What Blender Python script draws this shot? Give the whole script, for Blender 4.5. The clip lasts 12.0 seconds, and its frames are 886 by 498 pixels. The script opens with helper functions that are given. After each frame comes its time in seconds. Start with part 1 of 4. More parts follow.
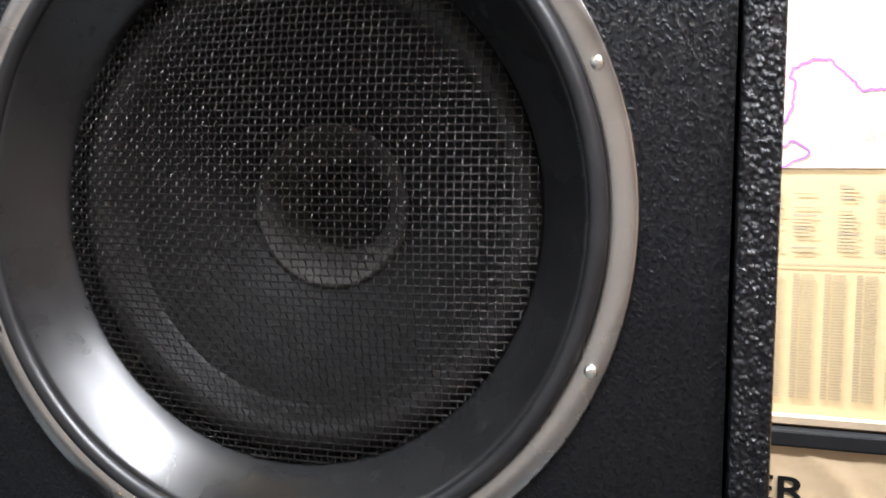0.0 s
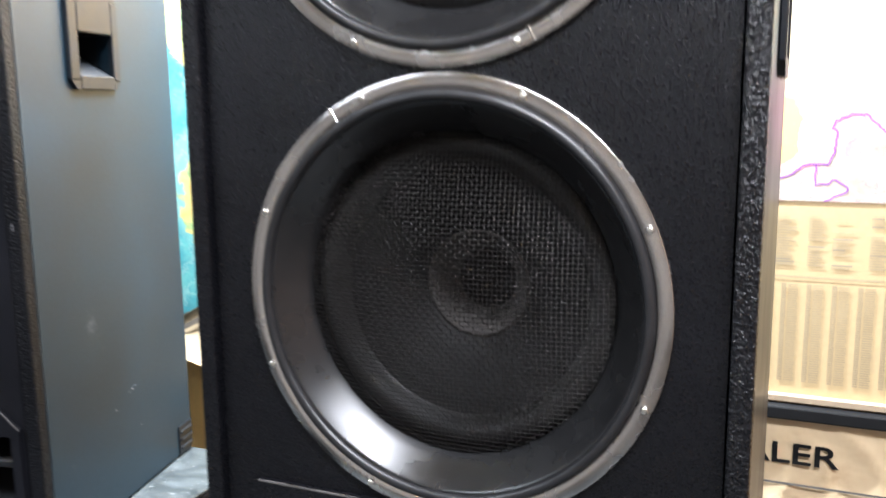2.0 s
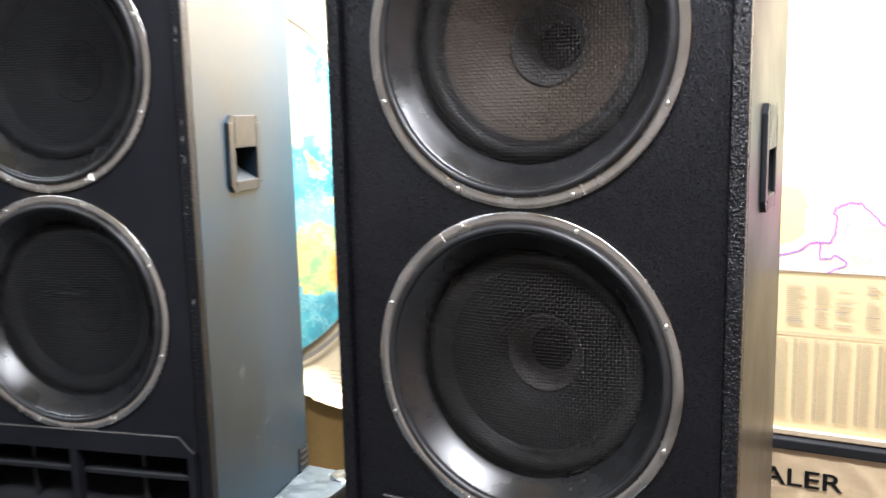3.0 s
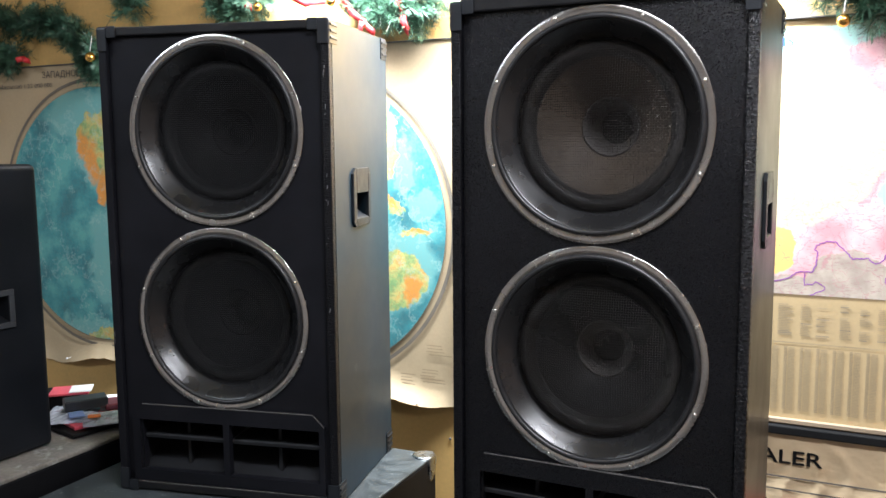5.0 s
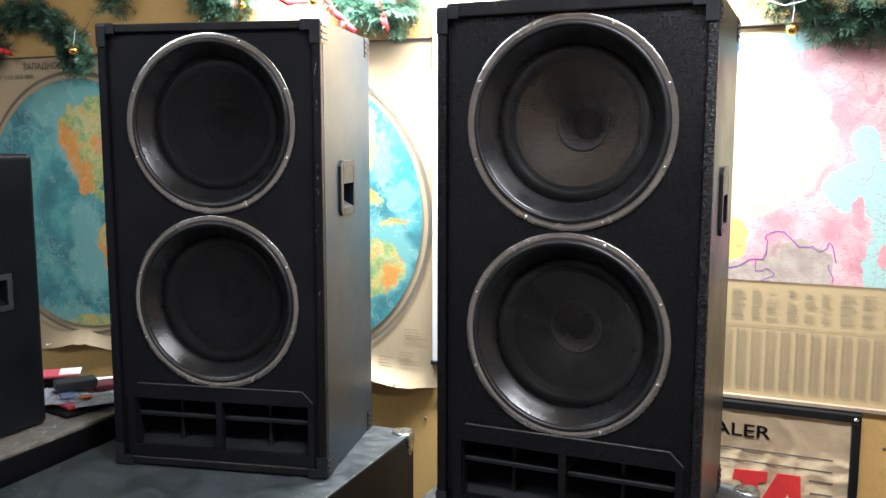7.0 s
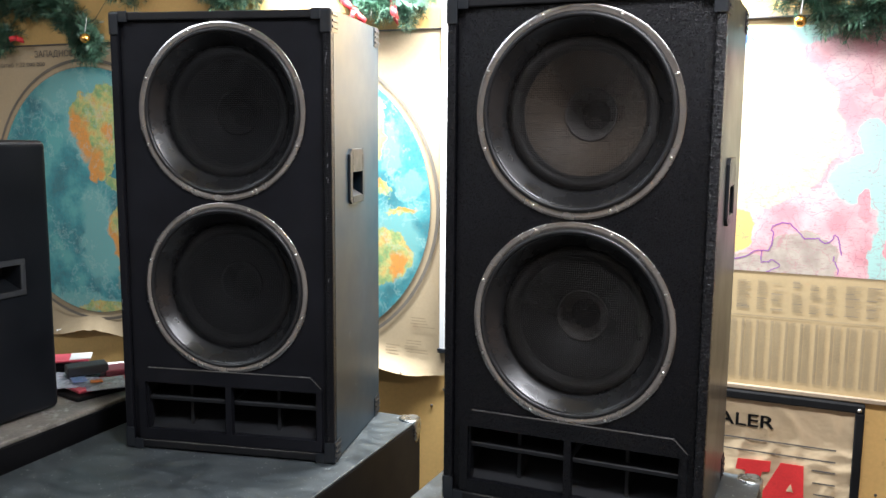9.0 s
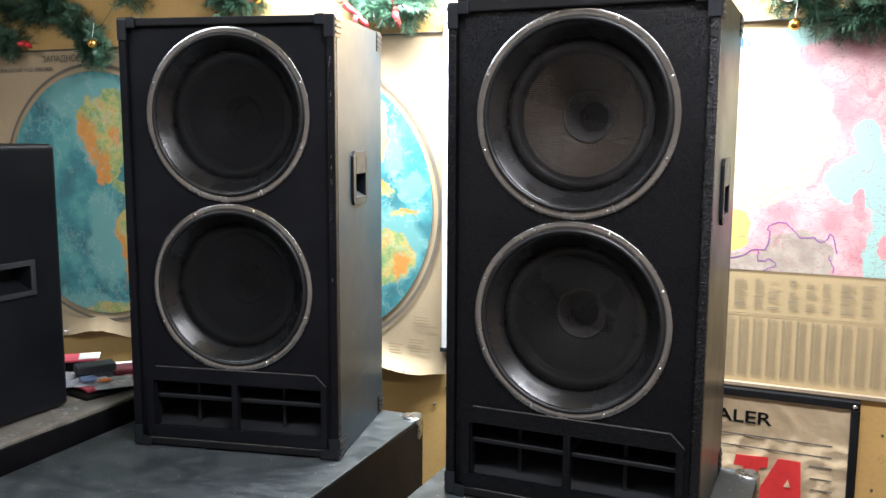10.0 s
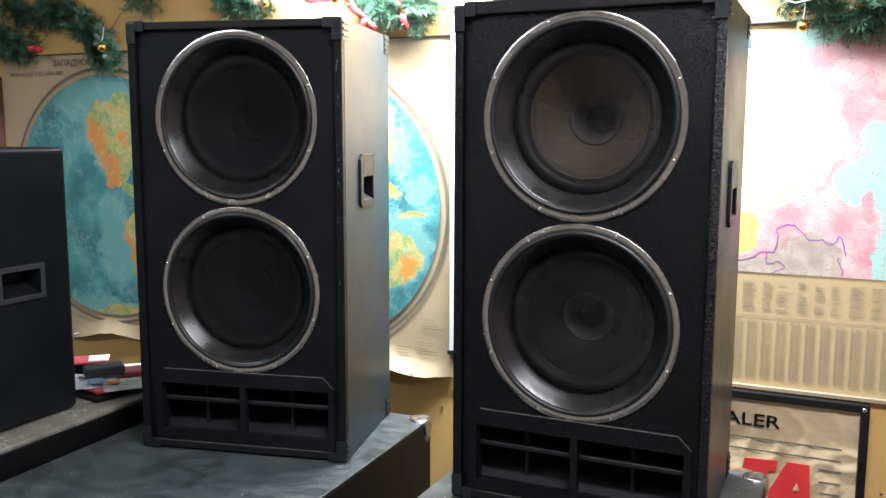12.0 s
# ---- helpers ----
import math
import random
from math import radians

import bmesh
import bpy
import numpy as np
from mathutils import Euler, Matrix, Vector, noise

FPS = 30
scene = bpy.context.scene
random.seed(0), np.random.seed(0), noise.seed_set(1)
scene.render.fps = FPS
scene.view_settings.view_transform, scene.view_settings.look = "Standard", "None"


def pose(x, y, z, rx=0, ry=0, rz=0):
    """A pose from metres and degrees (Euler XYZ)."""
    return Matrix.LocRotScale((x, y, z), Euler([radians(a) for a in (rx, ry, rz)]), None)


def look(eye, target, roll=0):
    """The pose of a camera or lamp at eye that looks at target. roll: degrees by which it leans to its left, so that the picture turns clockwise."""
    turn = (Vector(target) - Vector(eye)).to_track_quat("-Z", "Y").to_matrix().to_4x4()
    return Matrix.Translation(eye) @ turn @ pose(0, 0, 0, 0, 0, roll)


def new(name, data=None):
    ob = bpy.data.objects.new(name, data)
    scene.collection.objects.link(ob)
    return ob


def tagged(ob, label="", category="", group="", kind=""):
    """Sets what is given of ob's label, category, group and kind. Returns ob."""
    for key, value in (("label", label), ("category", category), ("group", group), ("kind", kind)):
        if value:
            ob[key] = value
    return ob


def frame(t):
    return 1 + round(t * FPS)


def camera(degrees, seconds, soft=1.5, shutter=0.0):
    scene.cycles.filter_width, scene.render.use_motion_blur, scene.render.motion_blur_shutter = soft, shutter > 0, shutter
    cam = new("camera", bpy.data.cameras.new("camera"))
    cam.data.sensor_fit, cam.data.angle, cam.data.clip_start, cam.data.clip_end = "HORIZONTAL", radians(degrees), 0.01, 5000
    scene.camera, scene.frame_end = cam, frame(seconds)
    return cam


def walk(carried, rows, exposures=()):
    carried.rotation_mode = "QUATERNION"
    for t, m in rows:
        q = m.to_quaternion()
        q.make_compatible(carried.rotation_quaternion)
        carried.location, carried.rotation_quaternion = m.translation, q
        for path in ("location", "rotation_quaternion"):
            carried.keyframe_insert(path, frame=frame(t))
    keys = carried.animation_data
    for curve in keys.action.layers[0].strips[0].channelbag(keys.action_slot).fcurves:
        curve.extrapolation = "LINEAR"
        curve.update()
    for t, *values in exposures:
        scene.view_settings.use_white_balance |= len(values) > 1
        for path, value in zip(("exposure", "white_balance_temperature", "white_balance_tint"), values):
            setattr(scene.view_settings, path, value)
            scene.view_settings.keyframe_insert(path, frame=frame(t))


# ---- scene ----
cam = camera(54.5, 12.0, shutter=0.5)
PATH = [
    (0, (0.227, -0.406, 1.013), (-0.348, 1.501, 0.836), 0.3),
    (0.5, (0.233, -0.42, 1.06), (-0.404, 1.459, 0.808), 0.1),
    (1, (0.26, -0.451, 1.078), (-0.437, 1.401, 0.788), -0.2),
    (1.5, (0.288, -0.526, 1.107), (-0.465, 1.299, 0.789), -0.4),
    (2, (0.287, -0.663, 1.161), (-0.483, 1.152, 0.828), -0.6),
    (2.5, (0.311, -0.789, 1.262), (-0.489, 1.015, 0.941), -1.3),
    (3, (0.379, -0.938, 1.3), (-0.514, 0.825, 0.995), -1.3),
    (3.5, (0.405, -1.103, 1.336), (-0.556, 0.632, 1.075), -1.2),
    (3.7, (0.405, -1.16, 1.345), (-0.553, 0.58, 1.097), -1.1),
    (5.3, (0.411, -1.428, 1.356), (-0.443, 0.364, 1.122), -0.3),
    (5.5, (0.408, -1.45, 1.354), (-0.434, 0.35, 1.127), -0.2),
    (6, (0.403, -1.483, 1.359), (-0.407, 0.331, 1.132), 0.0),
    (6.5, (0.407, -1.505, 1.359), (-0.38, 0.32, 1.131), 0.1),
    (7, (0.417, -1.532, 1.356), (-0.367, 0.29, 1.104), 0.1),
    (9, (0.42, -1.551, 1.352), (-0.375, 0.263, 1.08), 0.5),
    (9.5, (0.428, -1.564, 1.354), (-0.37, 0.251, 1.086), 0.4),
    (10, (0.439, -1.584, 1.351), (-0.364, 0.228, 1.085), 0.3),
    (10.5, (0.441, -1.595, 1.349), (-0.37, 0.214, 1.081), 0.4),
    (11, (0.439, -1.596, 1.349), (-0.371, 0.213, 1.081), 0.4),
    (11.5, (0.444, -1.592, 1.35), (-0.374, 0.214, 1.085), 0.3),
    (12, (0.444, -1.584, 1.35), (-0.379, 0.22, 1.091), 0.2),
]
EXPOSURES = [(0, 1.1, 6300, 13), (1.5, 1.0, 6200, 13), (2.0, 0.97, 6150, 13), (2.5, 1.13, 6200, 14), (3.5, 0.7, 6250, 13), (5.5, 0.08, 6300, 13), (12, 0.13, 6350, 13)]
walk(cam, [(t, look(eye, target, roll)) for t, eye, target, roll in PATH], EXPOSURES)

# ---- light ----
world = bpy.data.worlds.new("room_air")
scene.world = world
world.use_nodes = True
world.node_tree.nodes["Background"].inputs[0].default_value = (0.9, 0.95, 1.0, 1)
world.node_tree.nodes["Background"].inputs[1].default_value = 0.02


def area_lamp(name, m, sx, sy, watts, colour):
    data = bpy.data.lights.new(name, "AREA")
    data.shape, data.size, data.size_y, data.energy, data.color = "RECTANGLE", sx, sy, watts, colour
    ob = new(name, data)
    ob.matrix_world = m
    return ob


area_lamp("tube_light", pose(-0.41, 0.49, 1.89, 5), 1.15, 0.05, 100, (0.90, 0.97, 1.0))
area_lamp("unseen_overhead_light", pose(0.62, -0.70, 2.44), 1.2, 0.25, 60, (0.92, 0.94, 0.97))
# Fill light added out of view to lift the dark left side.
area_lamp("unseen_overhead_light", pose(-1.7, -1.4, 2.44), 1.2, 0.35, 27, (0.84, 0.93, 1.0))

# ---- materials ----


def socket(nt, kind, **inputs):
    node = nt.nodes.new(kind)
    for key, value in inputs.items():
        key = key.replace("_", " ")
        if isinstance(value, bpy.types.NodeSocket):
            nt.links.new(value, node.inputs[key])
        else:
            node.inputs[key].default_value = value
    return node


def maths(nt, op, a, b=0.0, c=None):
    node = nt.nodes.new("ShaderNodeMath")
    node.operation = op
    for i, v in enumerate((a, b) if c is None else (a, b, c)):
        if isinstance(v, bpy.types.NodeSocket):
            nt.links.new(v, node.inputs[i])
        else:
            node.inputs[i].default_value = v
    return node.outputs[0]


def blend(nt, fac, a, b, mode="MIX"):
    node = nt.nodes.new("ShaderNodeMix")
    node.data_type, node.blend_type = "RGBA", mode
    for i, v in ((0, fac), (6, a), (7, b)):
        if isinstance(v, bpy.types.NodeSocket):
            nt.links.new(v, node.inputs[i])
        else:
            node.inputs[i].default_value = v if i == 0 else (*v, 1)
    return node.outputs[2]


def ramp(nt, fac, stops):
    node = nt.nodes.new("ShaderNodeValToRGB")
    el = node.color_ramp.elements
    while len(el) < len(stops):
        el.new(0.5)
    for e, (p, c) in zip(el, stops):
        e.position, e.color = p, (*(c if len(c) == 3 else (c[0],) * 3), 1)
    nt.links.new(fac, node.inputs[0])
    return node.outputs[0]


def blank(name):
    m = bpy.data.materials.new(name)
    m.use_nodes = True
    nt = m.node_tree
    return m, nt, nt.nodes["Principled BSDF"], nt.nodes.new("ShaderNodeTexCoord").outputs["Object"]


def noise_of(nt, vec, scale, detail=4.0, rough=0.55):
    return socket(nt, "ShaderNodeTexNoise", Vector=vec, Scale=scale, Detail=detail, Roughness=rough).outputs["Fac"]


def bump_of(nt, bsdf, height, strength, distance):
    b = socket(nt, "ShaderNodeBump", Height=height, Strength=strength, Distance=distance)
    nt.links.new(b.outputs[0], bsdf.inputs["Normal"])


def paint(name, base, rough, metal=0.0, vary=0.25, scale=9.0, grain=300.0, bump=0.2, dist=0.0004, spec=0.5, stain=None):
    """A surface with broad stains, fine grain and fine relief."""
    m, nt, bs, vec = blank(name)
    broad, fine = noise_of(nt, vec, scale), noise_of(nt, vec, grain, 2.0)
    mixv = maths(nt, "MULTIPLY_ADD", broad, 0.7, maths(nt, "MULTIPLY", fine, 0.3))
    lo, hi = [c * (1 - vary) for c in base], [min(1, c * (1 + vary)) for c in base]
    col = ramp(nt, mixv, [(0.3, lo), (0.7, hi)])
    if stain:
        spots = ramp(nt, noise_of(nt, vec, stain[1], 6.0, 0.65), [(stain[2], (0,)), (stain[2] + 0.12, (1,))])
        col = blend(nt, spots, col, stain[0])
    nt.links.new(col, bs.inputs["Base Color"])
    nt.links.new(ramp(nt, broad, [(0.3, (max(0, rough - 0.08),)), (0.7, (min(1, rough + 0.08),))]), bs.inputs["Roughness"])
    bs.inputs["Metallic"].default_value = metal
    bs.inputs["Specular IOR Level"].default_value = spec
    bump_of(nt, bs, fine, bump, dist)
    return m


def textured_black(name, scale, depth, shine, spec=0.27, lift=1.0):
    """Thick pebbled cabinet paint: glossy black drops and ridges."""
    m, nt, bs, vec = blank(name)
    a = noise_of(nt, vec, scale, 3.0, 0.6)
    b = socket(nt, "ShaderNodeTexVoronoi", Vector=vec, Scale=scale * 1.7).outputs["Distance"]
    c = noise_of(nt, vec, 7.0)
    h = maths(nt, "ADD", maths(nt, "MULTIPLY", a, 1.2), maths(nt, "MULTIPLY", b, -0.5))
    nt.links.new(ramp(nt, c, [(0.3, [0.0025 * lift, 0.0026 * lift, 0.0035 * lift]), (0.7, [0.005 * lift, 0.0052 * lift, 0.0068 * lift])]), bs.inputs["Base Color"])
    nt.links.new(ramp(nt, a, [(0.35, (shine + 0.22,)), (0.65, (shine,))]), bs.inputs["Roughness"])
    bs.inputs["Specular IOR Level"].default_value = spec
    bump_of(nt, bs, h, 0.9, depth)
    return m


def cone_paper(name, dark, light, ridge, spec):
    """Pressed paper with fine rings round the middle."""
    m, nt, bs, vec = blank(name)
    ln = nt.nodes.new("ShaderNodeVectorMath")
    ln.operation = "LENGTH"
    nt.links.new(vec, ln.inputs[0])
    w = maths(nt, "SINE", maths(nt, "MULTIPLY", ln.outputs["Value"], 900.0))
    n = noise_of(nt, vec, 60.0)
    nt.links.new(ramp(nt, n, [(0.3, dark), (0.7, light)]), bs.inputs["Base Color"])
    bs.inputs["Roughness"].default_value = 0.6
    bs.inputs["Specular IOR Level"].default_value = spec
    bump_of(nt, bs, w, ridge, 0.0008)
    return m


PEBBLE = textured_black("pebbled_black_paint", 440.0, 0.0008, 0.19)
CRUST = textured_black("crusted_black_paint", 230.0, 0.0024, 0.18, 0.34)
# Its lift of 1.9 puts the haze over the left front into the colour.
SMOOTHCOAT = textured_black("smooth_black_paint", 500.0, 0.0003, 0.42, 0.14, 1.9)
DULLCRUST = textured_black("dull_crusted_paint", 230.0, 0.0020, 0.30, 0.20)
# Left side's blue is reflected tube light put into the paint colour.
BLUELITSIDE = paint("blue_lit_side_paint", (0.0085, 0.022, 0.034), 0.40, vary=0.35, scale=5, grain=220, bump=0.12, spec=0.42, stain=((0.07, 0.08, 0.09), 14, 0.68))
# Right side's brown tinge stands in for the map's reflection.
SIDE = paint("satin_side_paint", (0.020, 0.019, 0.018), 0.40, vary=0.3, scale=5, grain=220, bump=0.12, stain=((0.09, 0.09, 0.09), 14, 0.68))
RING = paint("brushed_aluminium", (0.47, 0.45, 0.435), 0.24, 1.0, 0.18, 22, 500, 0.1, 0.0002)
SCREW = paint("zinc_screw", (0.75, 0.73, 0.68), 0.25, 1.0, 0.1, 60, 600, 0.1, 0.0001)
FLARE = paint("satin_black_flare", (0.009, 0.009, 0.0094), 0.27, 0.0, 0.3, 16, 260, 0.05, 0.0002, 0.50, ((0.035, 0.034, 0.032), 30, 0.66))
RUBBER = paint("black_rubber", (0.012, 0.012, 0.013), 0.4, 0.0, 0.3, 20, 200, 0.1)
WIRE = paint("black_wire", (0.040, 0.037, 0.0355), 0.30, 0.85, 0.05, 8, 400, 0.05, 0.0001)
# Left drivers' wire, cone, cap and surround are copies darkened for weaker light.
SHADEDWIRE = paint("shaded_black_wire", (0.010, 0.010, 0.011), 0.40, 0.2, 0.05, 8, 400, 0.05, 0.0001)
CONE = cone_paper("dark_cone_paper", (0.005, 0.0047, 0.0046), (0.009, 0.0084, 0.0082), 0.15, 0.2)
SHADEDCONE = cone_paper("shaded_cone_paper", (0.002, 0.002, 0.0024), (0.0035, 0.0035, 0.004), 0.1, 0.1)
BROWNCONE = cone_paper("brown_cone_paper", (0.046, 0.034, 0.024), (0.072, 0.053, 0.038), 0.45, 0.3)
SHADEDCAP = paint("shaded_cap_felt", (0.004, 0.004, 0.0045), 0.85, 0, 0.2, 40, 500, 0.3, 0.0004, 0.08)
CAPDEPTH = paint("cap_depth_shade", (0.014, 0.013, 0.0125), 0.85, 0, 0.2, 40, 500, 0.3, 0.0004, 0.1)
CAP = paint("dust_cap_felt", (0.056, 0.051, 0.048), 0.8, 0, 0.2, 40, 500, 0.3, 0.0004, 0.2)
SHADEDSURROUND = paint("shaded_foam_surround", (0.006, 0.006, 0.0065), 0.6, 0, 0.2, 40, 400, 0.2, 0.0004, 0.3)
SURROUND = paint("foam_surround", (0.012, 0.0112, 0.0108), 0.5, 0, 0.2, 40, 400, 0.2)
PLASTIC = paint("grey_black_plastic", (0.0115, 0.0135, 0.0165), 0.40, 0, 0.25, 30, 300, 0.15, 0.0004, 0.38)
INNER = paint("duct_black", (0.009, 0.0095, 0.011), 0.7, spec=0.2)
SHELF = paint("shelf_black", (0.0085, 0.009, 0.0105), 0.6, spec=0.25)
EDGEBLACK = paint("smooth_edge_black", (0.008, 0.008, 0.009), 0.42, 0, 0.3, 20, 200, 0.2, 0.0005, 0.32, ((0.10, 0.10, 0.10), 70, 0.66))
PRINT = paint("small_print_ink", (0.32, 0.245, 0.145), 0.8)
EDGE = paint("scratch_glint_edge", (0.10, 0.095, 0.09), 0.6, 0, 0.5, 30, 250, 0.3)


CHIP = paint("bare_chip", (0.16, 0.16, 0.165), 0.7, 0, 0.4, 60, 300, 0.3)


def scuffed_top():
    """A black covering, rubbed grey in patches and scratched."""
    m, nt, bs, vec = blank("scuffed_black_top")
    brushed = nt.nodes.new("ShaderNodeMapping")
    brushed.inputs["Scale"].default_value = (20.0, 29.0, 1.0)
    brushed.inputs["Rotation"].default_value = (0, 0, -0.5)
    nt.links.new(vec, brushed.inputs["Vector"])
    broad = noise_of(nt, brushed.outputs[0], 1.0, 10.0, 0.72)
    col = ramp(nt, broad, [(0.36, (0.022, 0.027, 0.029)), (0.5, (0.042, 0.050, 0.053)), (0.64, (0.070, 0.081, 0.085))])
    mapped = nt.nodes.new("ShaderNodeMapping")
    mapped.inputs["Scale"].default_value = (30.0, 90.0, 1.0)
    mapped.inputs["Rotation"].default_value = (0, 0, 0.6)
    nt.links.new(vec, mapped.inputs["Vector"])
    streak = ramp(nt, noise_of(nt, mapped.outputs[0], 1.0, 5.0, 0.6), [(0.69, (0,)), (0.74, (0.8,))])
    spots = ramp(nt, noise_of(nt, vec, 120.0, 4.0, 0.65), [(0.64, (0,)), (0.70, (0.8,))])
    col = blend(nt, maths(nt, "MAXIMUM", streak, spots), col, (0.30, 0.31, 0.31))
    nt.links.new(col, bs.inputs["Base Color"])
    nt.links.new(ramp(nt, broad, [(0.35, (0.34,)), (0.65, (0.56,))]), bs.inputs["Roughness"])
    bump_of(nt, bs, noise_of(nt, vec, 130.0), 0.3, 0.0006)
    return m


VINYL = scuffed_top()
CASE = paint("case_side_black", (0.005, 0.005, 0.006), 0.55, 0, 0.3, 8, 180, 0.25, 0.0004, 0.2)
STEEL = paint("dented_steel", (0.40, 0.42, 0.43), 0.28, 1.0, 0.25, 40, 200, 0.5, 0.001)
WALL = paint("ochre_board", (0.67, 0.42, 0.15), 0.6, 0, 0.14, 3, 90, 0.2, 0.0008, 0.4, ((0.46, 0.27, 0.09), 22, 0.64))
COPPERTINTWALL = paint("copper_tint_wall", (0.45, 0.33, 0.26), 0.55, 0, 0.2, 4, 80, 0.2)
ROOMWALL = paint("room_wall", (0.52, 0.49, 0.46), 0.8)
CEIL = paint("ceiling_paint", (0.7, 0.68, 0.63), 0.85)
FLOOR = paint("floor_board", (0.085, 0.075, 0.065), 0.6)
SMALLBOX = paint("matt_blue_black", (0.010, 0.0115, 0.015), 0.45, 0, 0.3, 8, 260, 0.25, 0.0004, 0.25)
WOODTRIM = paint("worn_wood_edge", (0.23, 0.21, 0.185), 0.42, 0, 0.5, 12, 120, 0.4, 0.0006, 0.5, ((0.55, 0.55, 0.54), 17, 0.57))
BLACKFRAME = paint("black_frame", (0.008, 0.008, 0.0085), 0.5, spec=0.15)
PAPERW = paint("aged_map_paper", (0.47, 0.36, 0.225), 0.75, 0, 0.1, 4, 120, 0.2, 0.0006, 0.3, ((0.45, 0.35, 0.22), 7, 0.62))
MAPPAPER = paint("yellowed_map_paper", (0.43, 0.320, 0.172), 0.8, 0, 0.1, 4, 120, 0.2, 0.0006, 0.3, ((0.40, 0.30, 0.175), 7, 0.60))
BLUE = paint("blue_print", (0.03, 0.10, 0.55), 0.6)
DARKWOOD = paint("dark_red_wood", (0.10, 0.045, 0.03), 0.5, 0, 0.3, 12, 120, 0.3)
INK = paint("grey_ink", (0.10, 0.09, 0.08), 0.8)
FAINT = paint("faint_ink", (0.365, 0.280, 0.162), 0.8)
HEADINK = paint("heading_ink", (0.27, 0.22, 0.15), 0.8)
RIMINK = paint("map_rim_ink", (0.16, 0.135, 0.105), 0.7, 0, 0.3)
PURPLE = paint("purple_ink", (0.27, 0.09, 0.34), 0.7)
RED = paint("red_print", (0.62, 0.03, 0.03), 0.6)
NEEDLE = paint("pine_needle", (0.052, 0.118, 0.074), 0.38, 0, 0.5, 30, 200, 0.1)
TWIG = paint("twig_wire", (0.05, 0.05, 0.03), 0.7)
RIBBON = paint("red_ribbon", (0.62, 0.03, 0.035), 0.4)
GOLD = paint("gold_ball", (0.80, 0.45, 0.12), 0.18, 1.0, 0.1)
WHITE = paint("white_plastic", (0.8, 0.8, 0.8), 0.5, 0, 0.05)
LATH = paint("tan_lath", (0.28, 0.21, 0.14), 0.8, 0, 0.2, 12, 120, 0.2)
SIGN = paint("crumpled_paper", (0.60, 0.46, 0.29), 0.45, 0, 0.08, 8, 26, 0.6, 0.006, 0.4, ((0.52, 0.38, 0.23), 10, 0.60))
PACKRED = paint("red_package", (0.72, 0.10, 0.14), 0.35)
PACKWHITE = paint("plastic_bag", (0.50, 0.53, 0.62), 0.15, 0, 0.35, 26, 60, 0.5, 0.003, 0.5, ((0.55, 0.16, 0.20), 24, 0.60))
PACKBLUE = paint("blue_label", (0.22, 0.32, 0.62), 0.4)
PACKDARK = paint("dark_red_box", (0.22, 0.045, 0.065), 0.4)
GREYBOX = paint("grey_plastic_box", (0.045, 0.049, 0.055), 0.5)
ORANGE = paint("orange_label", (0.8, 0.22, 0.04), 0.5)


def ellipses(nt, x, z, items):
    """The least of the ellipses' own distances: below 1 is inside."""
    best = None
    for cx, cz, rx, rz in items:
        u = maths(nt, "DIVIDE", maths(nt, "SUBTRACT", x, cx), rx)
        v = maths(nt, "DIVIDE", maths(nt, "SUBTRACT", z, cz), rz)
        d = maths(nt, "SQRT", maths(nt, "ADD", maths(nt, "MULTIPLY", u, u), maths(nt, "MULTIPLY", v, v)))
        best = d if best is None else maths(nt, "MINIMUM", best, d)
    return best


def warped(nt, vec, scale, amount):
    """x and z, pushed about by noise, for ragged coasts."""
    nz = socket(nt, "ShaderNodeTexNoise", Vector=vec, Scale=scale, Detail=6.0, Roughness=0.6)
    sep = nt.nodes.new("ShaderNodeSeparateColor")
    nt.links.new(nz.outputs["Color"], sep.inputs[0])
    pos = nt.nodes.new("ShaderNodeSeparateXYZ")
    nt.links.new(vec, pos.inputs[0])
    out = []
    for i, k in ((0, 0), (2, 1)):
        out.append(maths(nt, "ADD", pos.outputs[i], maths(nt, "MULTIPLY", maths(nt, "SUBTRACT", sep.outputs[k], 0.5), amount)))
    return out


def step(nt, value, at, soft):
    return ramp(nt, maths(nt, "DIVIDE", value, 4.0), [(max(0.0, (at - soft) / 4), (1,)), ((at + soft) / 4, (0,))])


